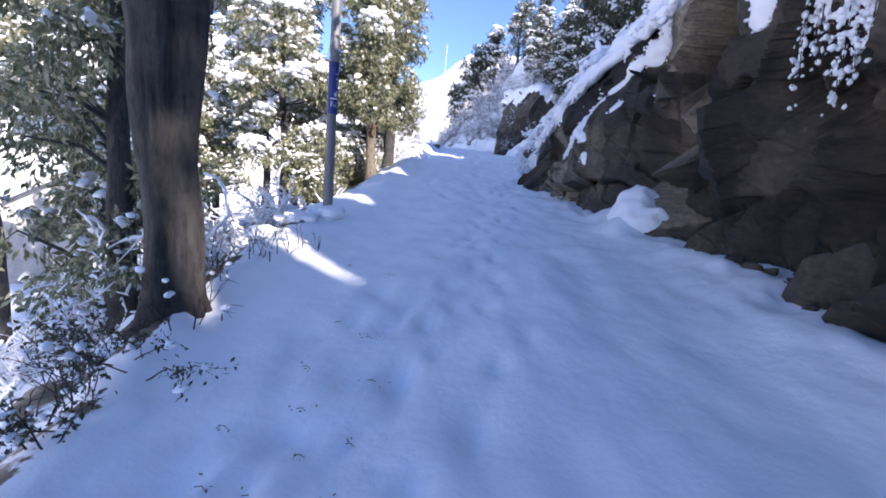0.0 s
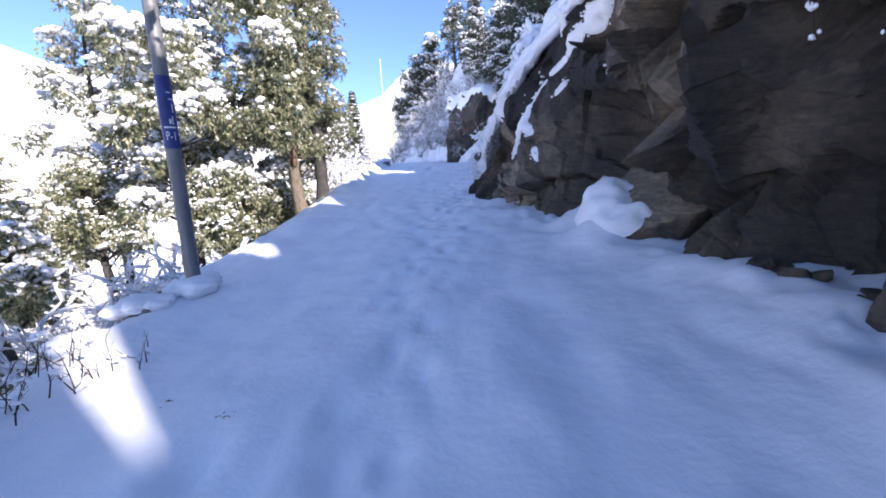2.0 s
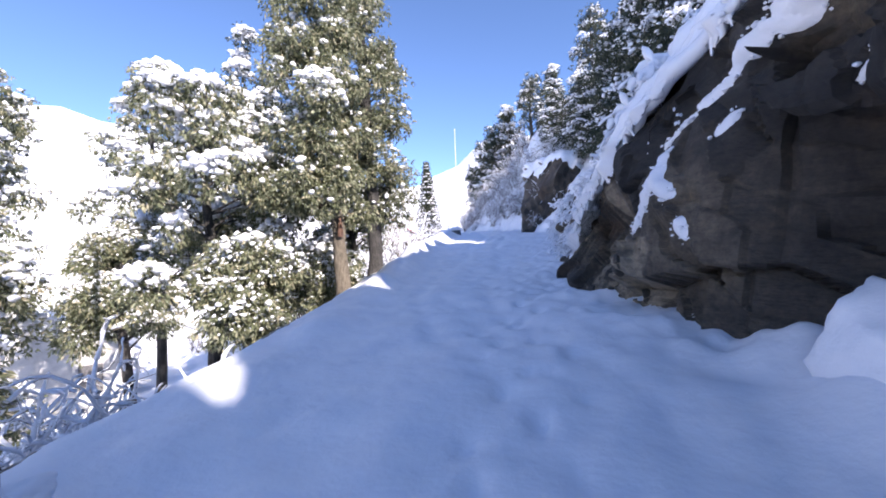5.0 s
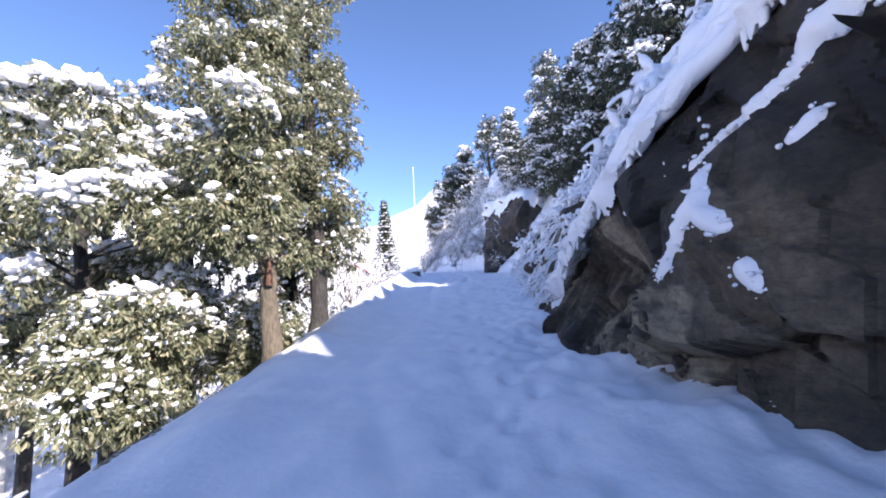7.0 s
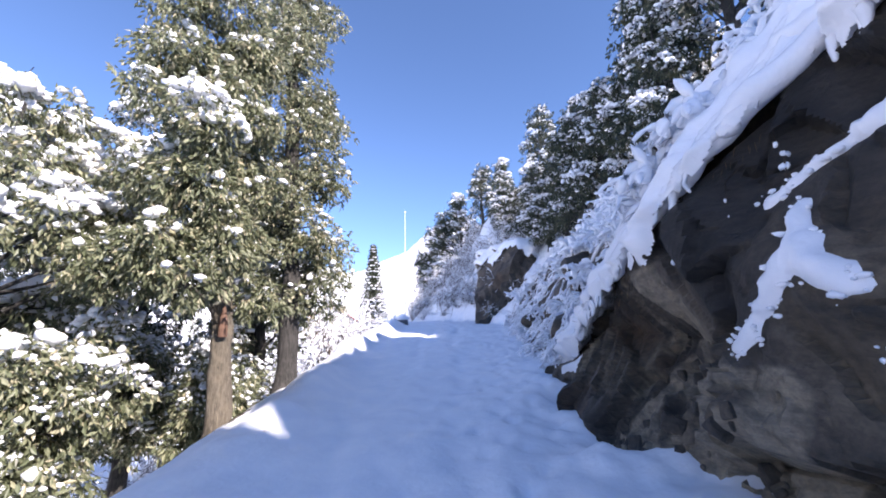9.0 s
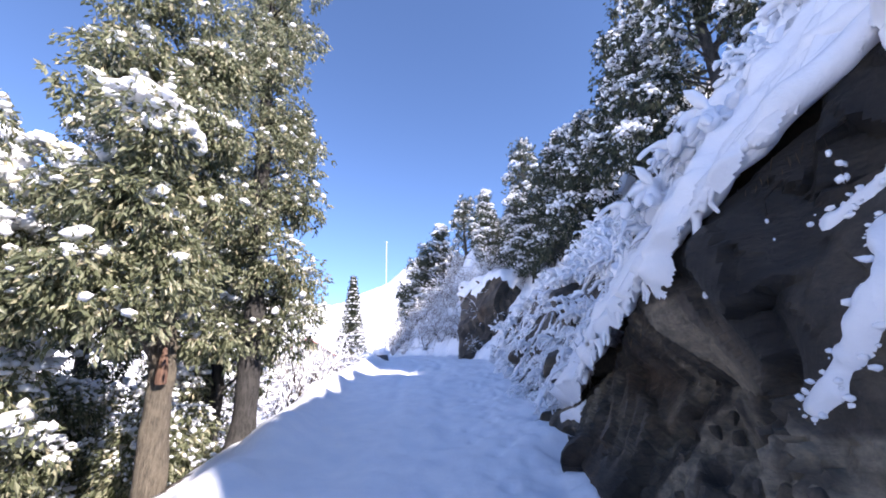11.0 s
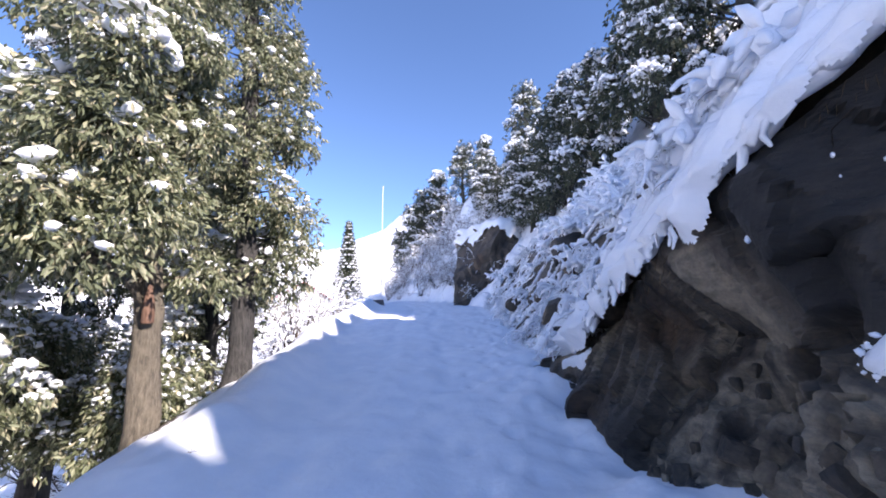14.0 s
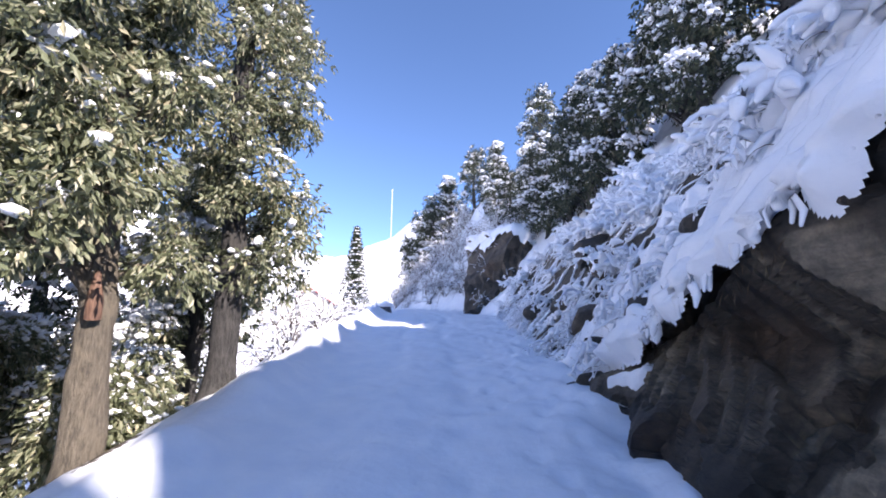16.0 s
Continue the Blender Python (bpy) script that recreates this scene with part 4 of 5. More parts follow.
# a narrow spruce beyond the mast
sx, sy = -11.6, 46.0
sz = floor_at(sx, sy)
spruce = thing("spruce_tree", (sx, sy, sz), "narrow dark spruce dusted with snow far along the road", "tree")
part("trunk", *tube([(0, 0, -0.3), (0, 0, 4), (0, 0, 9)], [0.16, 0.1, 0.02], 8), M_BARKSHADE, spruce)
bl2, sl2, ss2 = [], [], []
for k in range(26):
    hgt = 1.2 + k * 0.3
    r = 1.5 * (1 - k / 27) + 0.12
    for a in np.arange(9) * 0.7 + k * 0.37:
        tip = np.array([math.cos(a) * r, math.sin(a) * r, hgt - 0.3 * r])
        q = np.linspace(0.15, 1, 12)[:, None] * tip + [0, 0, 0] + np.linspace(1, 0.0, 12)[:, None] * [0, 0, hgt] - np.linspace(1, 0, 12)[:, None] * [0, 0, 0]
        q[:, 2] = np.linspace(hgt, tip[2], 12)
        bl2.append(np.repeat(q, 3, 0))
        sl2.append(q[8] + [0, 0, 0.06])
        ss2.append(0.1 + 0.07 * r)
bl2 = np.concatenate(bl2)
r2 = np.random.default_rng(5)
part("crown", *leaf_blades(bl2, r2.normal(size=bl2.shape) + bl2 * [0.5, 0.5, 0] + [0, 0, -0.3], 0.28, r2, 0.3), M_LEAFDARK, spruce, smooth=False)
keep_s = r2.uniform(0, 1, len(sl2)) < 0.45
tagged(part("snow", *lumps(np.array(sl2)[keep_s], np.array(ss2)[keep_s], 6, 0.55), M_SNOWLUMP, spruce), kind="stuff")


# ---- snow-coated shrubs ----
def shrub(name, label, seed, height, spread, stems, droop, group, snow_r=0.022, lumpy=0.4, way=(0, 0, 1), deepest=2):
    """A bare shrub: thin dark twigs, each carrying a roll of snow along its upper side."""
    rng = np.random.default_rng(seed)
    twigs, rolls = [], []

    def shoot(p, d, length, r, depth):
        pts = [p]
        for k in range(4):
            d = d + rng.normal(0, 0.2, 3) + np.array([0, 0, -droop * (k + 1) * 0.11])
            d = d / np.linalg.norm(d)
            pts.append(pts[-1] + d * length / 4)
        pts = np.array(pts)
        if depth == 0 or deepest > 1:
            twigs.append(tube(pts, np.linspace(r, r * 0.3, 5) , 3))
        w = snow_r * rng.uniform(0.7, 1.4) * (1.35 if depth == 0 else 1.0) * (1 + lumpy * rng.normal(0, 1, 5)).clip(0.35, 2.0)
        w[-1] *= 0.75
        if depth and deepest > 1 and rng.uniform() < 0.15:
            return
        rolls.append(capped(pts + [0, 0, 0.9 * snow_r], w, 6) if deepest < 2 else tube(pts + [0, 0, 0.9 * snow_r], w, 4))
        if depth < deepest:
            for k in range(rng.integers(3, 6) if depth == 0 else rng.integers(1, 4)):
                i = rng.integers(1, 5)
                e = d * 0.6 + rng.normal(0, 0.6, 3) + [0, 0, 0.15]
                shoot(pts[i], e / np.linalg.norm(e), length * rng.uniform(0.3, 0.6), r * 0.6, depth + 1)

    for k in range(stems):
        d = np.array(way) + np.append(rng.normal(0, spread, 2), rng.normal(0, 0.12))
        shoot(np.append(rng.normal(0, 0.12 * height, 2), -0.05), d / np.linalg.norm(d), height * rng.uniform(0.6, 1.1), (0.022 if height > 1.3 else 0.009) * height ** 0.5, 0)
    ob = thing(name, (0, 0, 0), label, "shrub", group)
    tagged(part("branchwork", *joined(twigs), M_TWIG, ob), kind="stuff")
    tagged(part("snow", *joined(rolls), M_SNOWLUMP, ob, "rolls of snow along the twigs"), kind="stuff")
    return ob


def placed(kinds, spots, seed, sizes, lean=False):
    r = random.Random(seed)
    used = set()
    for k, (x, y) in enumerate(spots):
        s = r.uniform(*sizes)
        a = r.uniform(-0.9, 0.9) if lean else r.uniform(0, 6.28)
        ground_z = float(hill_z(np.array([x]), np.array([y]))[0]) if lean else floor_at(x, y)
        m = Matrix.LocRotScale((x, y, ground_z), Euler((0, 0, a)), None)
        ob = kinds[k % len(kinds)]
        if k % len(kinds) not in used:
            used.add(k % len(kinds))
            ob.matrix_basis = m
        else:
            ob = copy_thing(ob, m)
        ob.scale = (s, s, s)


bare = [shrub("snowy_shrub", "bare shrub coated white with snow on every twig", 200 + k, 1.6, 0.42, 9, 0.5, "white shrubs", 0.011) for k in range(4)]
hang = [shrub("drooping_shrub", "fine snow-coated twigs drooping down the bank beside the road", 230 + k, 0.75, 0.6, 7, 1.5, "drooping shrubs on the bank", 0.02, 0.5, (-0.7, 0.2, 0.45), 2) for k in range(3)]
r = random.Random(77)
spots = []
while len(spots) < 36:                                  # between the road and the valley, ahead
    y = r.uniform(15.5, 40)
    spots.append((float(left_x(y)) - r.uniform(0.7, 7.5), y))
while len(spots) < 100:                                 # bank where the road bends
    y = r.uniform(36, 56)
    spots.append((float(foot_x(y)) + r.uniform(0.3, 9), y))
while len(spots) < 165:                                 # thicket closing the view at the bend
    y = r.uniform(33, 50)
    spots.append((float(foot_x(y)) + r.uniform(0.1, 6), y))
placed(bare, spots, 5, (0.8, 1.5))
low = [shrub("snowy_shrub", "low bare shrub coated white with snow below the road", 210 + k, 1.1, 0.6, 9, 0.6, "white shrubs", 0.012) for k in range(2)]
spots = []
while len(spots) < 60:                                  # slope below the pole
    y = r.uniform(0.8, 5.0)
    spots.append((float(left_x(y)) - r.uniform(1.2, 6.0), y))
while len(spots) < 84:
    y = r.uniform(0.5, 5.5)
    spots.append((float(left_x(y)) - r.uniform(3.0, 8.0), y))
placed(low, spots, 7, (0.7, 1.35))
spots = []
while len(spots) < 54:
    y = r.uniform(10.4, 17) if len(spots) < 28 else r.uniform(17, 35)
    spots.append((float(edge_x(y)) + abs(r.gauss(0, 1.6)) + (0.1 if y > 11 else 0.9), y))
placed(hang, spots, 6, (0.55, 1.15), True)
bush = [shrub("snow_laden_bush", "low round bush buried under thick white snow on the bank", 260 + k, 0.7, 0.75, 12, 1.0, "snow-laden bushes", 0.034, 0.55, (-0.2, 0.1, 0.6), 1) for k in range(3)]
spots = []
while len(spots) < 70:
    if len(spots) >= 42:
        y = r.uniform(8.5, 21)
        spots.append((float(edge_x(y)) + r.uniform(2.6, 5.8), y))
        continue
    y = r.uniform(7.6, 16) if len(spots) < 20 else r.uniform(16, 32)
    spots.append((float(edge_x(y)) + r.uniform(0.9, 5.0), y))
placed(bush, spots, 9, (0.6, 1.5), True)
r5 = np.random.default_rng(88)
fingers, brush = [], []


def hill_at(x, y):
    return float(hill_z(np.array([x]), np.array([y]))[0])


def roll(x, y, way_y, length, thick, hang):
    """One branch pressed down by its snow: it runs down the slope, bending to and fro, and may hang over the rock's edge."""
    pts, fall = [], 0.0
    for q in range(int(length / 0.09)):
        over = x - float(edge_x(y))
        if over > -0.03:
            z = hill_at(x, y) + 0.06 + 0.6 * thick
        else:
            fall += 0.09
            z = pts[-1][2] - 0.09 if pts else hill_at(x, y)
        pts.append((x + r5.normal(0, 0.014), y + r5.normal(0, 0.014), z + r5.normal(0, 0.012)))
        way_y = way_y + r5.normal(0, 0.12)
        slow = 1 / math.hypot(1, way_y)
        x -= (0.085 if over > -0.03 else 0.012) * slow
        y += way_y * (0.085 if over > -0.03 else 0.02) * slow
        if fall > hang:
            break
    if len(pts) > 3:
        s = np.arange(len(pts))
        w = thick * (1 + 0.3 * vnoise(s * 0.6, y * 3, 7) * 2 + 0.12 * r5.normal(0, 1, len(pts))).clip(0.5, 1.7)
        w = w * np.minimum(1, (s + 1) / 4) * np.minimum(1, (len(pts) - s) / 3.5 + 0.15)
        fingers.append(capped(pts, w, 8))


for k in range(110):
    y = r5.uniform(7.0, 13.5)
    away = abs(r5.normal(0, 1.3)) + 0.25
    roll(float(edge_x(y)) + away, y, r5.normal(0.75, 0.35), r5.uniform(0.8, 2.4), r5.uniform(0.035, 0.11), r5.uniform(0.02, 0.2))
for k in range(60):
    y = r5.uniform(10.2, 13.4)
    roll(float(edge_x(y)) + r5.uniform(0.05, 0.5), y, r5.normal(0.3, 0.4), r5.uniform(0.5, 1.4), r5.uniform(0.025, 0.07), r5.uniform(0.02, 0.4) * min(1.0, float(edge_h(y))))
for k in range(230):
    y = r5.uniform(13, 30)
    roll(float(edge_x(y)) + abs(r5.normal(0, 1.8)) + 0.1, y, r5.normal(0.5, 0.5), r5.uniform(0.4, 1.3), r5.uniform(0.02, 0.06), 0.1)
# the heavy roll of snow along the rock's edge, and thinner ones behind it
for k in range(2):
    a0, a1 = (6.6, 10.9) if k == 0 else sorted(r5.uniform(6.4, 11.6, 2))
    ys = np.arange(a0, max(a1, a0 + 0.9), 0.08)
    inn = 0.06 + 0.15 * k + 0.1 * vnoise(ys * 1.4, k * 2.0, 21)
    xs = edge_x(ys) + inn
    w = (0.125 - 0.009 * k) * (1 + 0.7 * vnoise(ys * 2.2, k * 3.0, 22) + 0.6 * vnoise(ys * 7, k * 3.0, 23))
    w = w * np.minimum(1, (np.arange(len(ys)) + 1) / 5) * np.minimum(1, (len(ys) - np.arange(len(ys))) / 8) * np.clip((12.0 - ys) / 2.2, 0.3, 1)
    fingers.append(capped(np.stack([xs + 0.09 * vnoise(ys * 4.5, k + 0.5, 24), ys, hill_z(xs, ys) + 0.02 + 0.08 * vnoise(ys * 5.0, k + 0.5, 25)], -1), w, 10))
# ragged fringe along the edge
for k in range(64):
    y = r5.uniform(6.8, 12.0)
    roll(float(edge_x(y)) + r5.uniform(0.0, 0.12), y, r5.normal(0.3, 0.6), r5.uniform(0.4, 1.0), r5.uniform(0.03, 0.06), r5.uniform(0.05, 0.45) * r5.uniform(0.2, 1.0) * min(1.0, 0.4 + 0.3 * float(edge_h(y))))
# dark twig blades scattered in the gaps, deepening their shade
for k in range(600):
    y = r5.uniform(10.6, 22)
    x = float(edge_x(y)) + abs(r5.normal(0, 0.7)) + 0.02
    brush.append((x, y, hill_at(x, y) - 0.02))
heap_y = np.concatenate([r5.uniform(6.8, 13.5, 180), r5.uniform(13, 26, 200)])
heap_x = edge_x(heap_y) + np.abs(r5.normal(0, 1.3, 380)) - 0.03
heaps = np.stack([heap_x, heap_y, hill_z(heap_x, heap_y) + r5.uniform(0.0, 0.09, 380)], -1)
tagged(part("snow_heaps", *lumps(heaps, r5.uniform(0.03, 0.13, 380), 93, 0.85, BALL1), M_SNOWLUMP), "loose heaps of snow between the branches on the bank", "snow", kind="stuff")
laden = part("snow_laden_branches", *joined(fingers), M_SNOWLUMP)
tagged(laden, "branches pressed flat under rolls of snow, hanging over the rock edge", "undergrowth", kind="stuff")
brush = np.repeat(np.array(brush), 10, 0) + r5.normal(0, 0.11, (len(brush) * 10, 3)) * [1, 1, 0.4]
dark_brush = part("undergrowth", *leaf_blades(brush, r5.normal(0, 0.7, brush.shape) + [-0.8, 0.2, -0.1], 0.1, r5, 0.06), M_TWIG, smooth=False)
tagged(dark_brush, "dark twiggy undergrowth, also darkening shaded gaps in the bank snow", "undergrowth", kind="stuff")
# rocks added to imitate the dark shaded holes in the bank's snow
for k, (x, y, s) in enumerate([(2.5, 11.4, 0.3), (2.15, 11.9, 0.26), (3.2, 11.0, 0.2), (2.3, 12.5, 0.3), (3.3, 9.6, 0.14), (2.6, 13.2, 0.28), (2.0, 13.9, 0.24), (3.4, 13.0, 0.34), (2.2, 15.2, 0.3), (3.0, 16.5, 0.35), (2.4, 18.0, 0.4), (3.6, 19.0, 0.5), (1.95, 12.9, 0.22), (2.1, 20.5, 0.4)]):
    v, f = faceted_rock((s * 1.1, s * 1.7, s * 1.3), 700 + k, 10, small)
    ob = part("gap_shade_rock", v, f, M_ROCK, smooth=False)
    ob.location = (x, y, hill_at(x, y) + 0.12 * s)
    ob.rotation_euler = (0.3 * math.sin(k), 0.5, k * 1.3)
    tagged(ob, "dark rock standing in for a shaded gap in the bank snow", "rock", "rocks on the bank")

# the mat of branches on the bank: snow rolls that fork and join down the slope, with gaps onto dark twigs and ground
# painted shade-dark, fraying over the rock's edge
my_ = np.arange(6.6, 15.5, 0.022)
mv = np.arange(-0.95, 4.2, 0.024)
MY, MV = np.meshgrid(my_, mv, indexing="ij")
across, down = MY + 0.45 * np.maximum(MV, 0) + 0.12 * np.minimum(MV, 0), MV
bend = fbm(across * 1.3, down * 1.3, 120, 3) * 0.8


def strand(fa, fd, width, seed):
    """Rounded forking lines, about fa to the metre across and fd down the slope."""
    q = vnoise((across + bend * 0.5) * fa, (down + bend) * fd, seed) + 0.45 * vnoise((across + bend) * fa * 2.1, down * fd * 2.1, seed + 1)
    return np.sqrt(np.clip(1 - (q / width) ** 2, 0, 1))


blanket = np.sqrt(1 - np.exp(-2.5 * np.maximum((fbm(across * 1.1, down * 0.8, 130, 4) + 0.05 * smooth01((9.0 - MY) / 1.5) + 0.1 * np.exp(-(((MV - 0.2) / 0.14) ** 2)) - 0.26) / 0.3, 0)))
thick_v = 0.55 + 0.9 * np.clip(fbm(across * 0.9, down * 0.9, 133, 2) + 0.5, 0, 1)
MH = np.maximum.reduce([0.17 * strand(1.7, 0.7, 0.07, 121) * thick_v, 0.11 * strand(2.7, 1.1, 0.06, 124) * thick_v, 0.06 * strand(5.0, 2.4, 0.06, 127) * (MV > -0.1), 0.17 * blanket * (MV > -0.05) * (0.35 + 0.65 * np.maximum(strand(2.2, 1.1, 0.3, 141), strand(3.8, 1.9, 0.25, 144))), 0.24 * strand(1.15, 0.5, 0.085, 151) * thick_v * (MV > -0.3)])
lumpy = (1 + 1.5 * fbm(MY * 4.5, MV * 4.5, 135, 3)).clip(0.2, 2.0)
MH = MH * lumpy
hang = np.minimum(0.1 + 0.7 * np.clip(vnoise(MY * 1.4, 0.4, 137) + 0.1, 0, 1) + 0.5 * np.clip(vnoise(MY * 3.1, 0.7, 138), 0, 1), 0.15 + 0.55 * edge_h(MY))
MH = MH * np.where(MV < 0, smooth01((MV + hang) / 0.1), 1) * smooth01((MY - 6.6 - 0.5 * vnoise(MV * 3, 1.0, 139)) / 0.8) * smooth01((15.3 - MY) / 1.0) * smooth01((4.1 - MV) / 0.5)
for reach_ in (1, 2, 2, 1):
    for ax_ in (0, 1):
        MH = (np.roll(MH, reach_, ax_) + MH + np.roll(MH, -reach_, ax_)) / 3
bank_in = np.maximum(MV, 0) * 0.62
MX = edge_x(MY) + bank_in
round_off = np.exp(-np.abs(MV) / 0.1)
MZ = hill_z(MX, MY) + np.where(MV < 0, MV, 0) + 0.02
lean = np.where(MV < 0, 1.0, 0.62)
MH = MH + 0.02 * fbm(MY * 14, MV * 14, 145, 2)
mat_pts = np.stack([MX - 0.06 * (MV < 0) - MH * lean - 0.05 * round_off + 0.08 * bend * (MV < 0), MY, MZ + MH * np.where(MV < 0, 0.2, 0.75) + 0.03 * (blanket > 0)], -1)
on_mat = MH > 0.022
mf = grid_faces(len(my_), len(mv))
mf = mf[(on_mat.ravel()[mf]).sum(1) >= 2]
tagged(part("snow_mat", *compact(mat_pts.reshape(-1, 3), mf), M_SNOWLUMP), "tangle of snow-laden branches fraying over the rock's edge on the bank", "undergrowth", kind="stuff")

# an old branch bent down under its snow, below the road
bent = thing("bent_branch", (-7.9, 10.95, floor_at(-7.9, 10.95)), "thick bent branch carrying a roll of snow below the road", "branch")
q = np.array([(0.0, 0.05, -0.1), (0.0, 0.0, 0.6), (-0.1, -0.25, 1.35), (-0.3, -0.65, 1.75), (-0.46, -1.35, 2.1), (-0.9, -1.9, 2.2), (-1.3, -2.3, 2.05)])
part("branch", *tube(q, [0.09, 0.085, 0.08, 0.07, 0.06, 0.045, 0.02], 8, 0.2, 3), M_BARK, bent)
part("snow", *capped(q[1:] + [0.0, -0.03, 0.07], [0.07, 0.11, 0.12, 0.12, 0.09, 0.05], 9), M_SNOWLUMP, bent, "roll of snow")

far_bare = [shrub("snowy_tree", "small bare tree white with snow on the far slope", 240 + k, 2.6, 0.35, 6, 0.55, "white trees", 0.014) for k in range(2)]
spots = [(-9.6, 7.5)]
while len(spots) < 16:
    y = r.uniform(15, 34)
    spots.append((float(left_x(y)) - r.uniform(0.8, 5.0), y))
while len(spots) < 58:
    a, d = r.uniform(-1.35, -0.2), r.uniform(24, 75)
    spots.append((math.sin(a) * d - 4, math.cos(a) * d))
placed(far_bare, spots, 8, (0.9, 1.7))


# ---- roadside things ----
px, py = -2.132, 2.588
pz = floor_at(px, py)
pole = thing("utility_pole", (px, py, -0.34), "grey steel utility pole with a blue painted band", "pole")
part("shaft", *tube([(0, 0, -0.3), (0, 0, 2), (0, 0, 5), (0, 0, 8.2)], [0.078, 0.074, 0.066, 0.058], 28), M_STEEL, pole)
part("cap", *tube([(0, 0, 8.2), (0, 0, 8.23), (0, 0, 8.25)], [0.062, 0.06, 0.001], 20), M_STEEL, pole)
part("painted_band", *tube([(0, 0, 1.52), (0, 0, 2.28)], [0.0785, 0.0765], 28), M_BLUE, pole, "blue painted band")
FACE = math.atan2(-0.73, 0.62)


def wrapped(verts, radius=0.0795):
    """Flat marks, x across and y up, laid round the pole."""
    v = np.asarray(verts, float)
    a = FACE + v[:, 0] / radius
    rr = radius + v[:, 2]
    return np.stack([np.cos(a) * rr, np.sin(a) * rr, v[:, 1]], -1)


def mark(x0, y0, x1, y1):
    xs = np.linspace(x0, x1, 7)
    v = [(x, y0, 0) for x in xs] + [(x, y1, 0.0) for x in xs]
    return part("painted_mark", wrapped(v), grid_faces(2, 7), M_WHITE, pole)


mark(-0.06, 1.735, 0.062, 1.752)
letters = bpy.data.curves.new("letters", "FONT")
letters.body, letters.size, letters.align_x = "P-1", 0.13, "CENTER"
lt = bpy.data.objects.new("letters", letters)
lm = bpy.data.meshes.new_from_object(lt)
bpy.data.objects.remove(lt)
lb = bmesh.new()
lb.from_mesh(lm)
bmesh.ops.subdivide_edges(lb, edges=lb.edges[:], cuts=2)
bmesh.ops.triangulate(lb, faces=lb.faces[:])
lv = np.array([q.co[:] for q in lb.verts]) * [0.62, 1, 0] + [0, 1.61, 0.0008]
lf = np.array([[q.index for q in t.verts] for t in lb.faces])
lb.free()
part("lettering", wrapped(lv), lf, M_WHITE, pole, "white hand-painted P-1", smooth=False)
for bar in ((0.0, 1.78, 0.022, 1.83), (0.03, 1.77, 0.04, 1.86), (0.045, 1.9, 0.056, 1.99), (0.02, 2.03, 0.06, 2.045), (0.01, 2.1, 0.05, 2.112)):
    mark(*bar)
part("snow_collar", *lumps(np.array([[0.08, -0.1, -0.02], [0.12, 0.08, 0.0], [-0.1, -0.12, -0.03]]), [0.19, 0.16, 0.16], 3, 0.6, soft, 0.4), M_SNOW, pole, "snow heaped round the foot")

mx, my = -5.95, 35.0
mz = floor_at(mx, my)
mast = thing("flag_mast", (mx, my, mz), "tall thin pale mast beside the bend of the road", "mast")
part("shaft", *tube([(0, 0, -0.2), (0, 0, 4.5), (0, 0, 11.4 - mz)], [0.045, 0.038, 0.028], 12), M_MAST, mast)
part("finial", *tube([(0, 0, 11.38 - mz), (0, 0, 11.46 - mz), (0, 0, 11.52 - mz)], [0.06, 0.06, 0.01], 10), M_MAST, mast)
base = thing("mast_plinth", (mx - 0.25, my - 0.7, mz), "dark concrete block with snow on top at the mast", "plinth")
v, f = faceted_rock((0.75, 0.45, 0.5), 3, 0, small)
part("block", v, f, M_STONE, base)
part("snow", *lumps(np.array([[-0.25, 0, 0.36], [0.2, 0, 0.36]]), [0.42, 0.42], 7, 0.35), M_SNOW, base)

for k, (x, y, s) in enumerate([(-2.38, 2.1, 0.2), (-2.6, 1.6, 0.17)]):
    z = floor_at(x, y)
    st = thing("edge_stone", (x, y, z), "rough stone block under a rounded cap of snow", "stone", "edge stones")
    v, f = faceted_rock((s * 1.2, s, s * 0.8), 300 + k, 8, small)
    part("block", v, f, M_STONE, st, smooth=False)
    part("snow", *lumps(np.array([[-0.1 * s, 0, s * 0.4], [0.45 * s, 0.2 * s, s * 0.3], [-0.4 * s, -0.3 * s, s * 0.3]]), [s * 1.1, s * 0.9, s * 0.9], 310 + k, 0.5, soft, 0.4), M_SNOW, st)


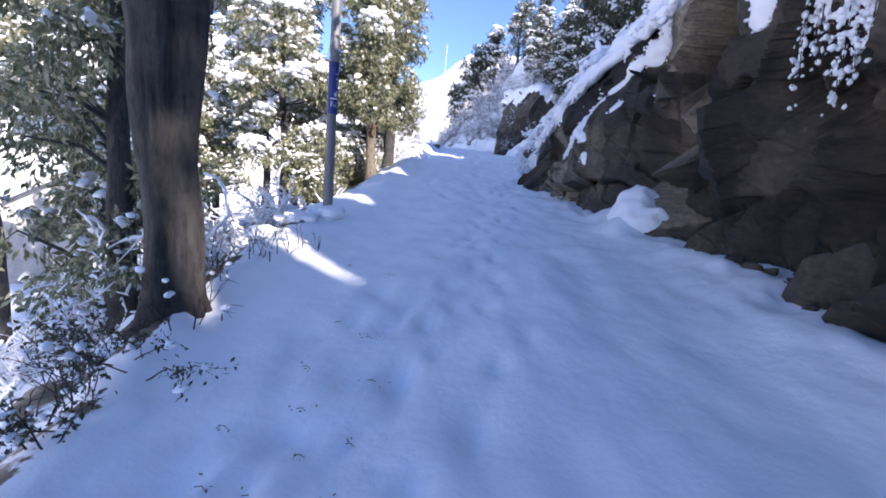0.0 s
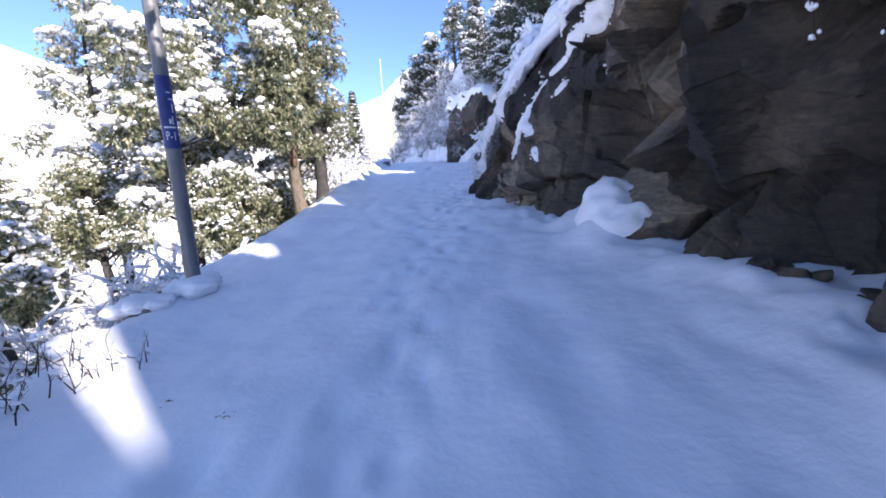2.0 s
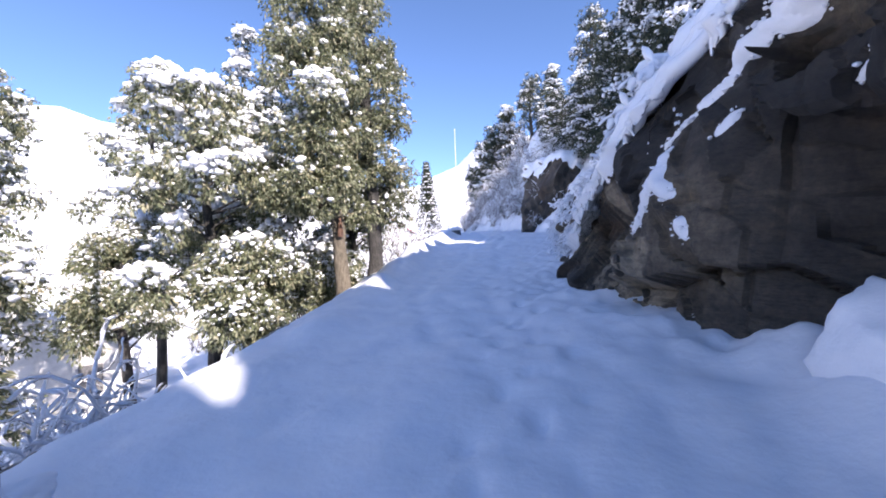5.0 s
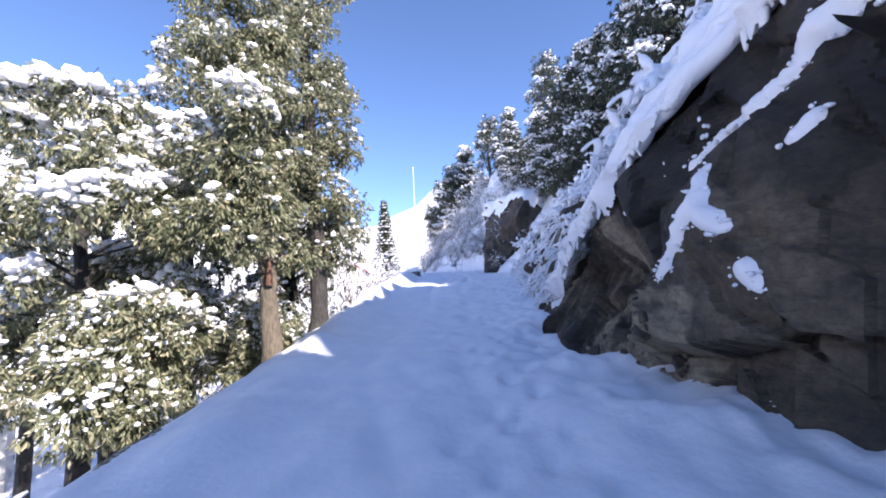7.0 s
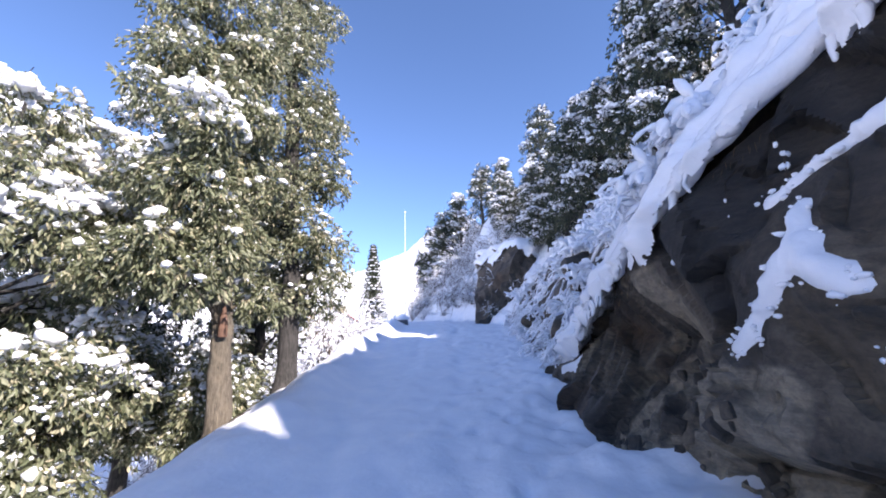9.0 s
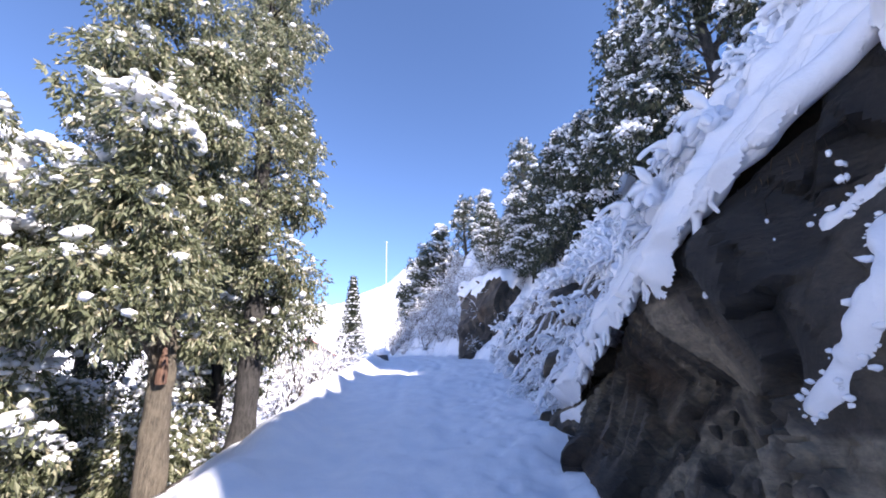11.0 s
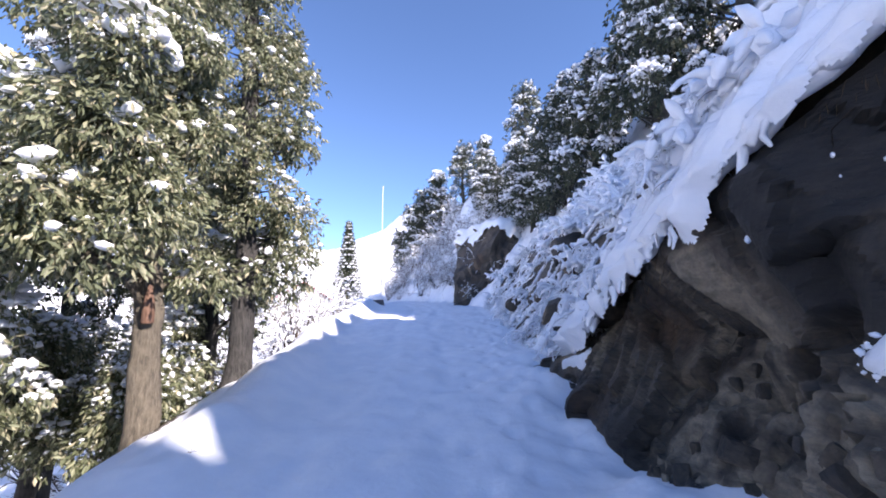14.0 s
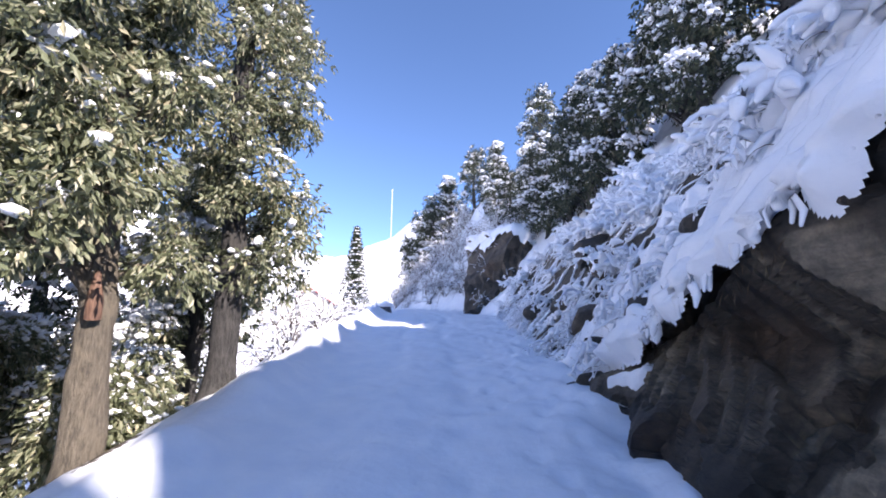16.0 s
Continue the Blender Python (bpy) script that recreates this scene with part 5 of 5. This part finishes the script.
def dry_plant(x, y, height, stems, seed, leafy):
    rng = np.random.default_rng(seed)
    z = floor_at(x, y)
    ob = thing("leafy_sapling" if leafy else "dry_weed", (x, y, z), "dark leafy sapling poking through the snow at the verge" if leafy else "dry brown weed stems poking through the snow", "plant", "verge plants")
    tw, tips = [], []
    for k in range(stems):
        d = np.append(rng.normal(0, 0.45, 2), 1.0)
        p = np.append(rng.normal(0, 0.1, 2), -0.05)
        pts = [p]
        for q in range(5):
            d = d + rng.normal(0, 0.18, 3)
            d /= np.linalg.norm(d)
            pts.append(pts[-1] + d * height / 5 * rng.uniform(0.7, 1.1))
        tw.append(tube(pts, np.linspace(0.006, 0.002, 6), 4))
        for q in range(4):
            i = rng.integers(2, 6)
            e = d + rng.normal(0, 0.7, 3)
            end = pts[i] + e / np.linalg.norm(e) * height * rng.uniform(0.12, 0.3)
            tw.append(tube([pts[i], (pts[i] + end) / 2 + rng.normal(0, 0.01, 3), end], [0.003, 0.002, 0.0012], 3))
            tips += [pts[i], end]
    tagged(part("branchwork", *joined(tw), M_TWIG, ob), kind="stuff")
    tips = np.array(tips)
    if leafy:
        b = np.repeat(tips, 4, 0) + rng.normal(0, 0.02, (len(tips) * 4, 3))
        tagged(part("foliage", *leaf_blades(b, rng.normal(0, 0.7, b.shape) + [0, 0, -0.2], 0.042, rng, 0.45), M_LEAFDARK, ob, smooth=False), kind="stuff")
    sel = tips[rng.uniform(0, 1, len(tips)) < (0.3 if leafy else 0.12)]
    if len(sel):
        tagged(part("snow", *lumps(sel, rng.uniform(0.012, 0.035, len(sel)), seed, 0.7), M_SNOWLUMP, ob), kind="stuff")


for k, (x, y, h, n, leafy) in enumerate([(-1.5, -1.75, 0.5, 9, True), (-1.3, -2.25, 0.35, 7, True), (-1.85, -1.5, 0.45, 7, True), (-1.7, -2.3, 0.3, 6, True), (-1.75, 0.75, 0.4, 8, False), (-1.95, 0.35, 0.5, 9, False), (-2.15, 1.0, 0.45, 8, False), (-2.3, 0.2, 0.6, 7, False), (-1.6, 1.15, 0.25, 5, False), (-1.4, -2.7, 0.4, 8, True), (-1.6, -1.15, 0.5, 9, False), (-1.75, -1.9, 0.5, 9, False), (-2.2, -1.2, 0.6, 9, True), (-2.4, -0.3, 0.5, 8, False), (-1.9, -0.3, 0.45, 8, False), (-2.3, -1.9, 0.5, 8, True), (-2.8, -0.9, 0.6, 9, True)]):
    dry_plant(x, y, h, n, 400 + k, leafy)

# dry grass hanging out from under the snow lip
r3 = np.random.default_rng(15)
n = 80
gy2 = r3.uniform(7.4, 10.2, n)
root = np.stack([edge_x(gy2) + 0.1 + r3.normal(0, 0.04, n), gy2, road_z(gy2) + edge_h(gy2) - r3.uniform(0.1, 0.3, n)], -1)
grass = part("hanging_grass", *leaf_blades(root, np.stack([r3.normal(-0.2, 0.2, n), r3.normal(0, 0.35, n), np.full(n, -1.0)], -1), 0.13, r3, 0.05), M_GRASS, smooth=False)
tagged(grass, "dry brown grass hanging from the edge of the cliff under the snow", "grass", kind="stuff")

# strings of small snow beads on hanging stems against the rock
for k, (y, h0, h1) in enumerate([(8.15, 2.9, 1.75), (8.55, 2.5, 1.95), (7.75, 3.2, 2.45)]):
    x = float(face_x(np.array([y]), np.array([h0]))[0]) - 0.2
    st = thing("hanging_stem", (x, y, float(road_z(y)) + h0), "thin hanging stem strung with beads of snow on the cliff", "plant", "hanging stems")
    q = np.array([(0.02 * math.sin(i * 1.7 + k), -0.03 * i * 0.3, -(h0 - h1) * i / 6) for i in range(7)])
    q[0] += [0.35, 0, 0.1]
    part("stem", *tube(q, [0.006] * 7, 4), M_TWIG, st)
    b = np.concatenate([q[2:] + r3.normal(0, 0.02, (5, 3)), q[3:] + r3.normal(0, 0.03, (4, 3))])
    tagged(part("snow", *lumps(b, r3.uniform(0.01, 0.026, len(b)), 500 + k, 1.5), M_SNOWLUMP, st), kind="stuff")

# snow-laden creepers drooping from the edge above the first rocks
for k, (y, bottom) in enumerate([(1.66, 1.55), (1.5, 1.8), (1.3, 1.75), (1.1, 1.4), (0.97, 1.6), (0.8, 1.9), (0.55, 1.88), (0.3, 1.8), (0.05, 1.78), (-0.2, 1.72), (-0.4, 1.65), (-0.7, 1.7), (1.85, 2.1)]):
    rk = np.random.default_rng(800 + k)
    top = float(road_z(y) + edge_h(y)) - 0.15
    cr = thing("drooping_creeper", (3.8, y, top), "creeper laden with clumps of snow drooping over the rock face", "plant", "creepers on the cliff")
    stems, beads, sizes = [], [], []
    for q in range(6):
        end = (top - bottom) * rk.uniform(0.72, 1.0)
        s = np.linspace(0, 1, 9)
        sway = rk.normal(0, 0.1)
        line = np.stack([0.1 - 0.16 * np.sin(s * 2.6) + rk.normal(0, 0.03), sway * s + 0.05 * vnoise(s * 4, q * 3.0, k) + rk.normal(0, 0.06) * np.ones(9), 0.1 - (end + 0.1) * s], -1)
        stems.append(tube(line, np.linspace(0.012, 0.004, 9), 4))
        t = rk.uniform(0.02, 1.0, 26)
        beads.append(np.stack([np.interp(t, s, line[:, c]) for c in range(3)], -1) + rk.normal(0, 0.018, (26, 3)) + [-0.015, 0, 0.01])
        sizes.append(rk.uniform(0.02, 0.06, 26) * (1.1 - 0.65 * t))
    tagged(part("branchwork", *joined(stems), M_TWIG, cr), kind="stuff")
    tagged(part("snow", *lumps(np.concatenate(beads), np.concatenate(sizes), 820 + k, 1.3, BALL1), M_SNOWLUMP, cr, "clumps of snow"), kind="stuff")

# twig and leaf litter lying on the snow
for k, (x, y) in enumerate([(-0.5, -0.75), (-0.44, -2.36), (-0.24, -2.33), (-0.38, 0.28), (-0.02, -1.34), (-0.45, -1.4), (-2.6, 9.2), (-0.9, 0.5), (0.05, -1.9), (-0.15, -2.05), (-0.3, -1.75), (0.1, -2.3), (-0.05, -2.6), (-0.6, -2.0), (-0.2, -0.9)]):
    rr = np.random.default_rng(600 + k)
    z = floor_at(x, y)
    ob = thing("fallen_twig", (x, y, z + 0.006), "small dead twig with curled leaves lying on the snow", "twig", "litter on the snow")
    part("stem", *tube([(-0.03, 0, 0), (0, 0.008, 0.004), (0.03, -0.006, 0.0)], [0.002, 0.002, 0.0015], 5), M_TWIG, ob)
    b = rr.normal(0, 0.04, (6, 3)) * [1, 1, 0.1] + [0, 0, 0.006]
    part("foliage", *leaf_blades(b, rr.normal(0, 1, (6, 3)) * [1, 1, 0.25], 0.022, rr, 0.45), M_GRASS, ob, smooth=False)


# ---- houses in the valley ----
def house(at, turn, wide, deep_, tall, roof_m, label):
    ob = thing("house", at, label, "house")
    ob.rotation_euler = (0, 0, turn)
    w, d = wide / 2, deep_ / 2
    v = [(-w, -d, -2), (w, -d, -2), (w, d, -2), (-w, d, -2), (-w, -d, tall), (w, -d, tall), (w, d, tall), (-w, d, tall)]
    part("wall", v, [[0, 1, 5, 4], [1, 2, 6, 5], [2, 3, 7, 6], [3, 0, 4, 7]], M_GREYWALL, ob, smooth=False)
    rz, o = tall + wide * 0.32, 0.45
    for name, lift, m in (("roof", 0.0, roof_m), ("roof_snow", 0.16, M_SNOW)):
        t = 0.12 if name == "roof" else 0.2
        g = o - 0.06 * (name != "roof")
        if name == "roof_snow":
            prof = [(-w * 0.75, tall + 0.25 * (rz - tall)), (0, rz), (w * 0.75, tall + 0.25 * (rz - tall))]
        else:
            prof = [(-w - o, tall - 0.15), (0, rz), (w + o, tall - 0.15)]
        v = [(x, s * (d + g), z + lift + q * t) for s in (-1, 1) for q in (0, 1) for x, z in prof]
        f = [[0, 1, 4, 3], [1, 2, 5, 4], [6, 9, 10, 7], [7, 10, 11, 8], [3, 4, 10, 9], [4, 5, 11, 10], [0, 6, 7, 1], [1, 7, 8, 2], [0, 3, 9, 6], [2, 8, 11, 5]]
        part(name, v, f, m, ob, smooth=False)
    for s in (-1, 1):
        part("gable", [(-w, s * d, tall), (w, s * d, tall), (0, s * d, rz), (-w, s * (d - 0.1), tall), (w, s * (d - 0.1), tall), (0, s * (d - 0.1), rz)], [[0, 1, 2], [3, 5, 4]], M_GREYWALL, ob, smooth=False)
    for x in (-w * 0.5, w * 0.5):
        part("window", [(x - 0.45, -d - 0.03, tall * 0.35), (x + 0.45, -d - 0.03, tall * 0.35), (x + 0.45, -d - 0.03, tall * 0.8), (x - 0.45, -d - 0.03, tall * 0.8)], [[0, 1, 2, 3]], M_STONE, ob)


house((-22.0, 60.0, floor_at(-22, 60) - 0.3), 0.5, 7, 6, 2.8, M_REDROOF, "small house with red roof among white trees")
house((-24.0, 17.0, floor_at(-24, 17) + 0.8), 0.9, 6, 7, 3.0, M_MAST, "grey house with a snowy gable roof down the slope")
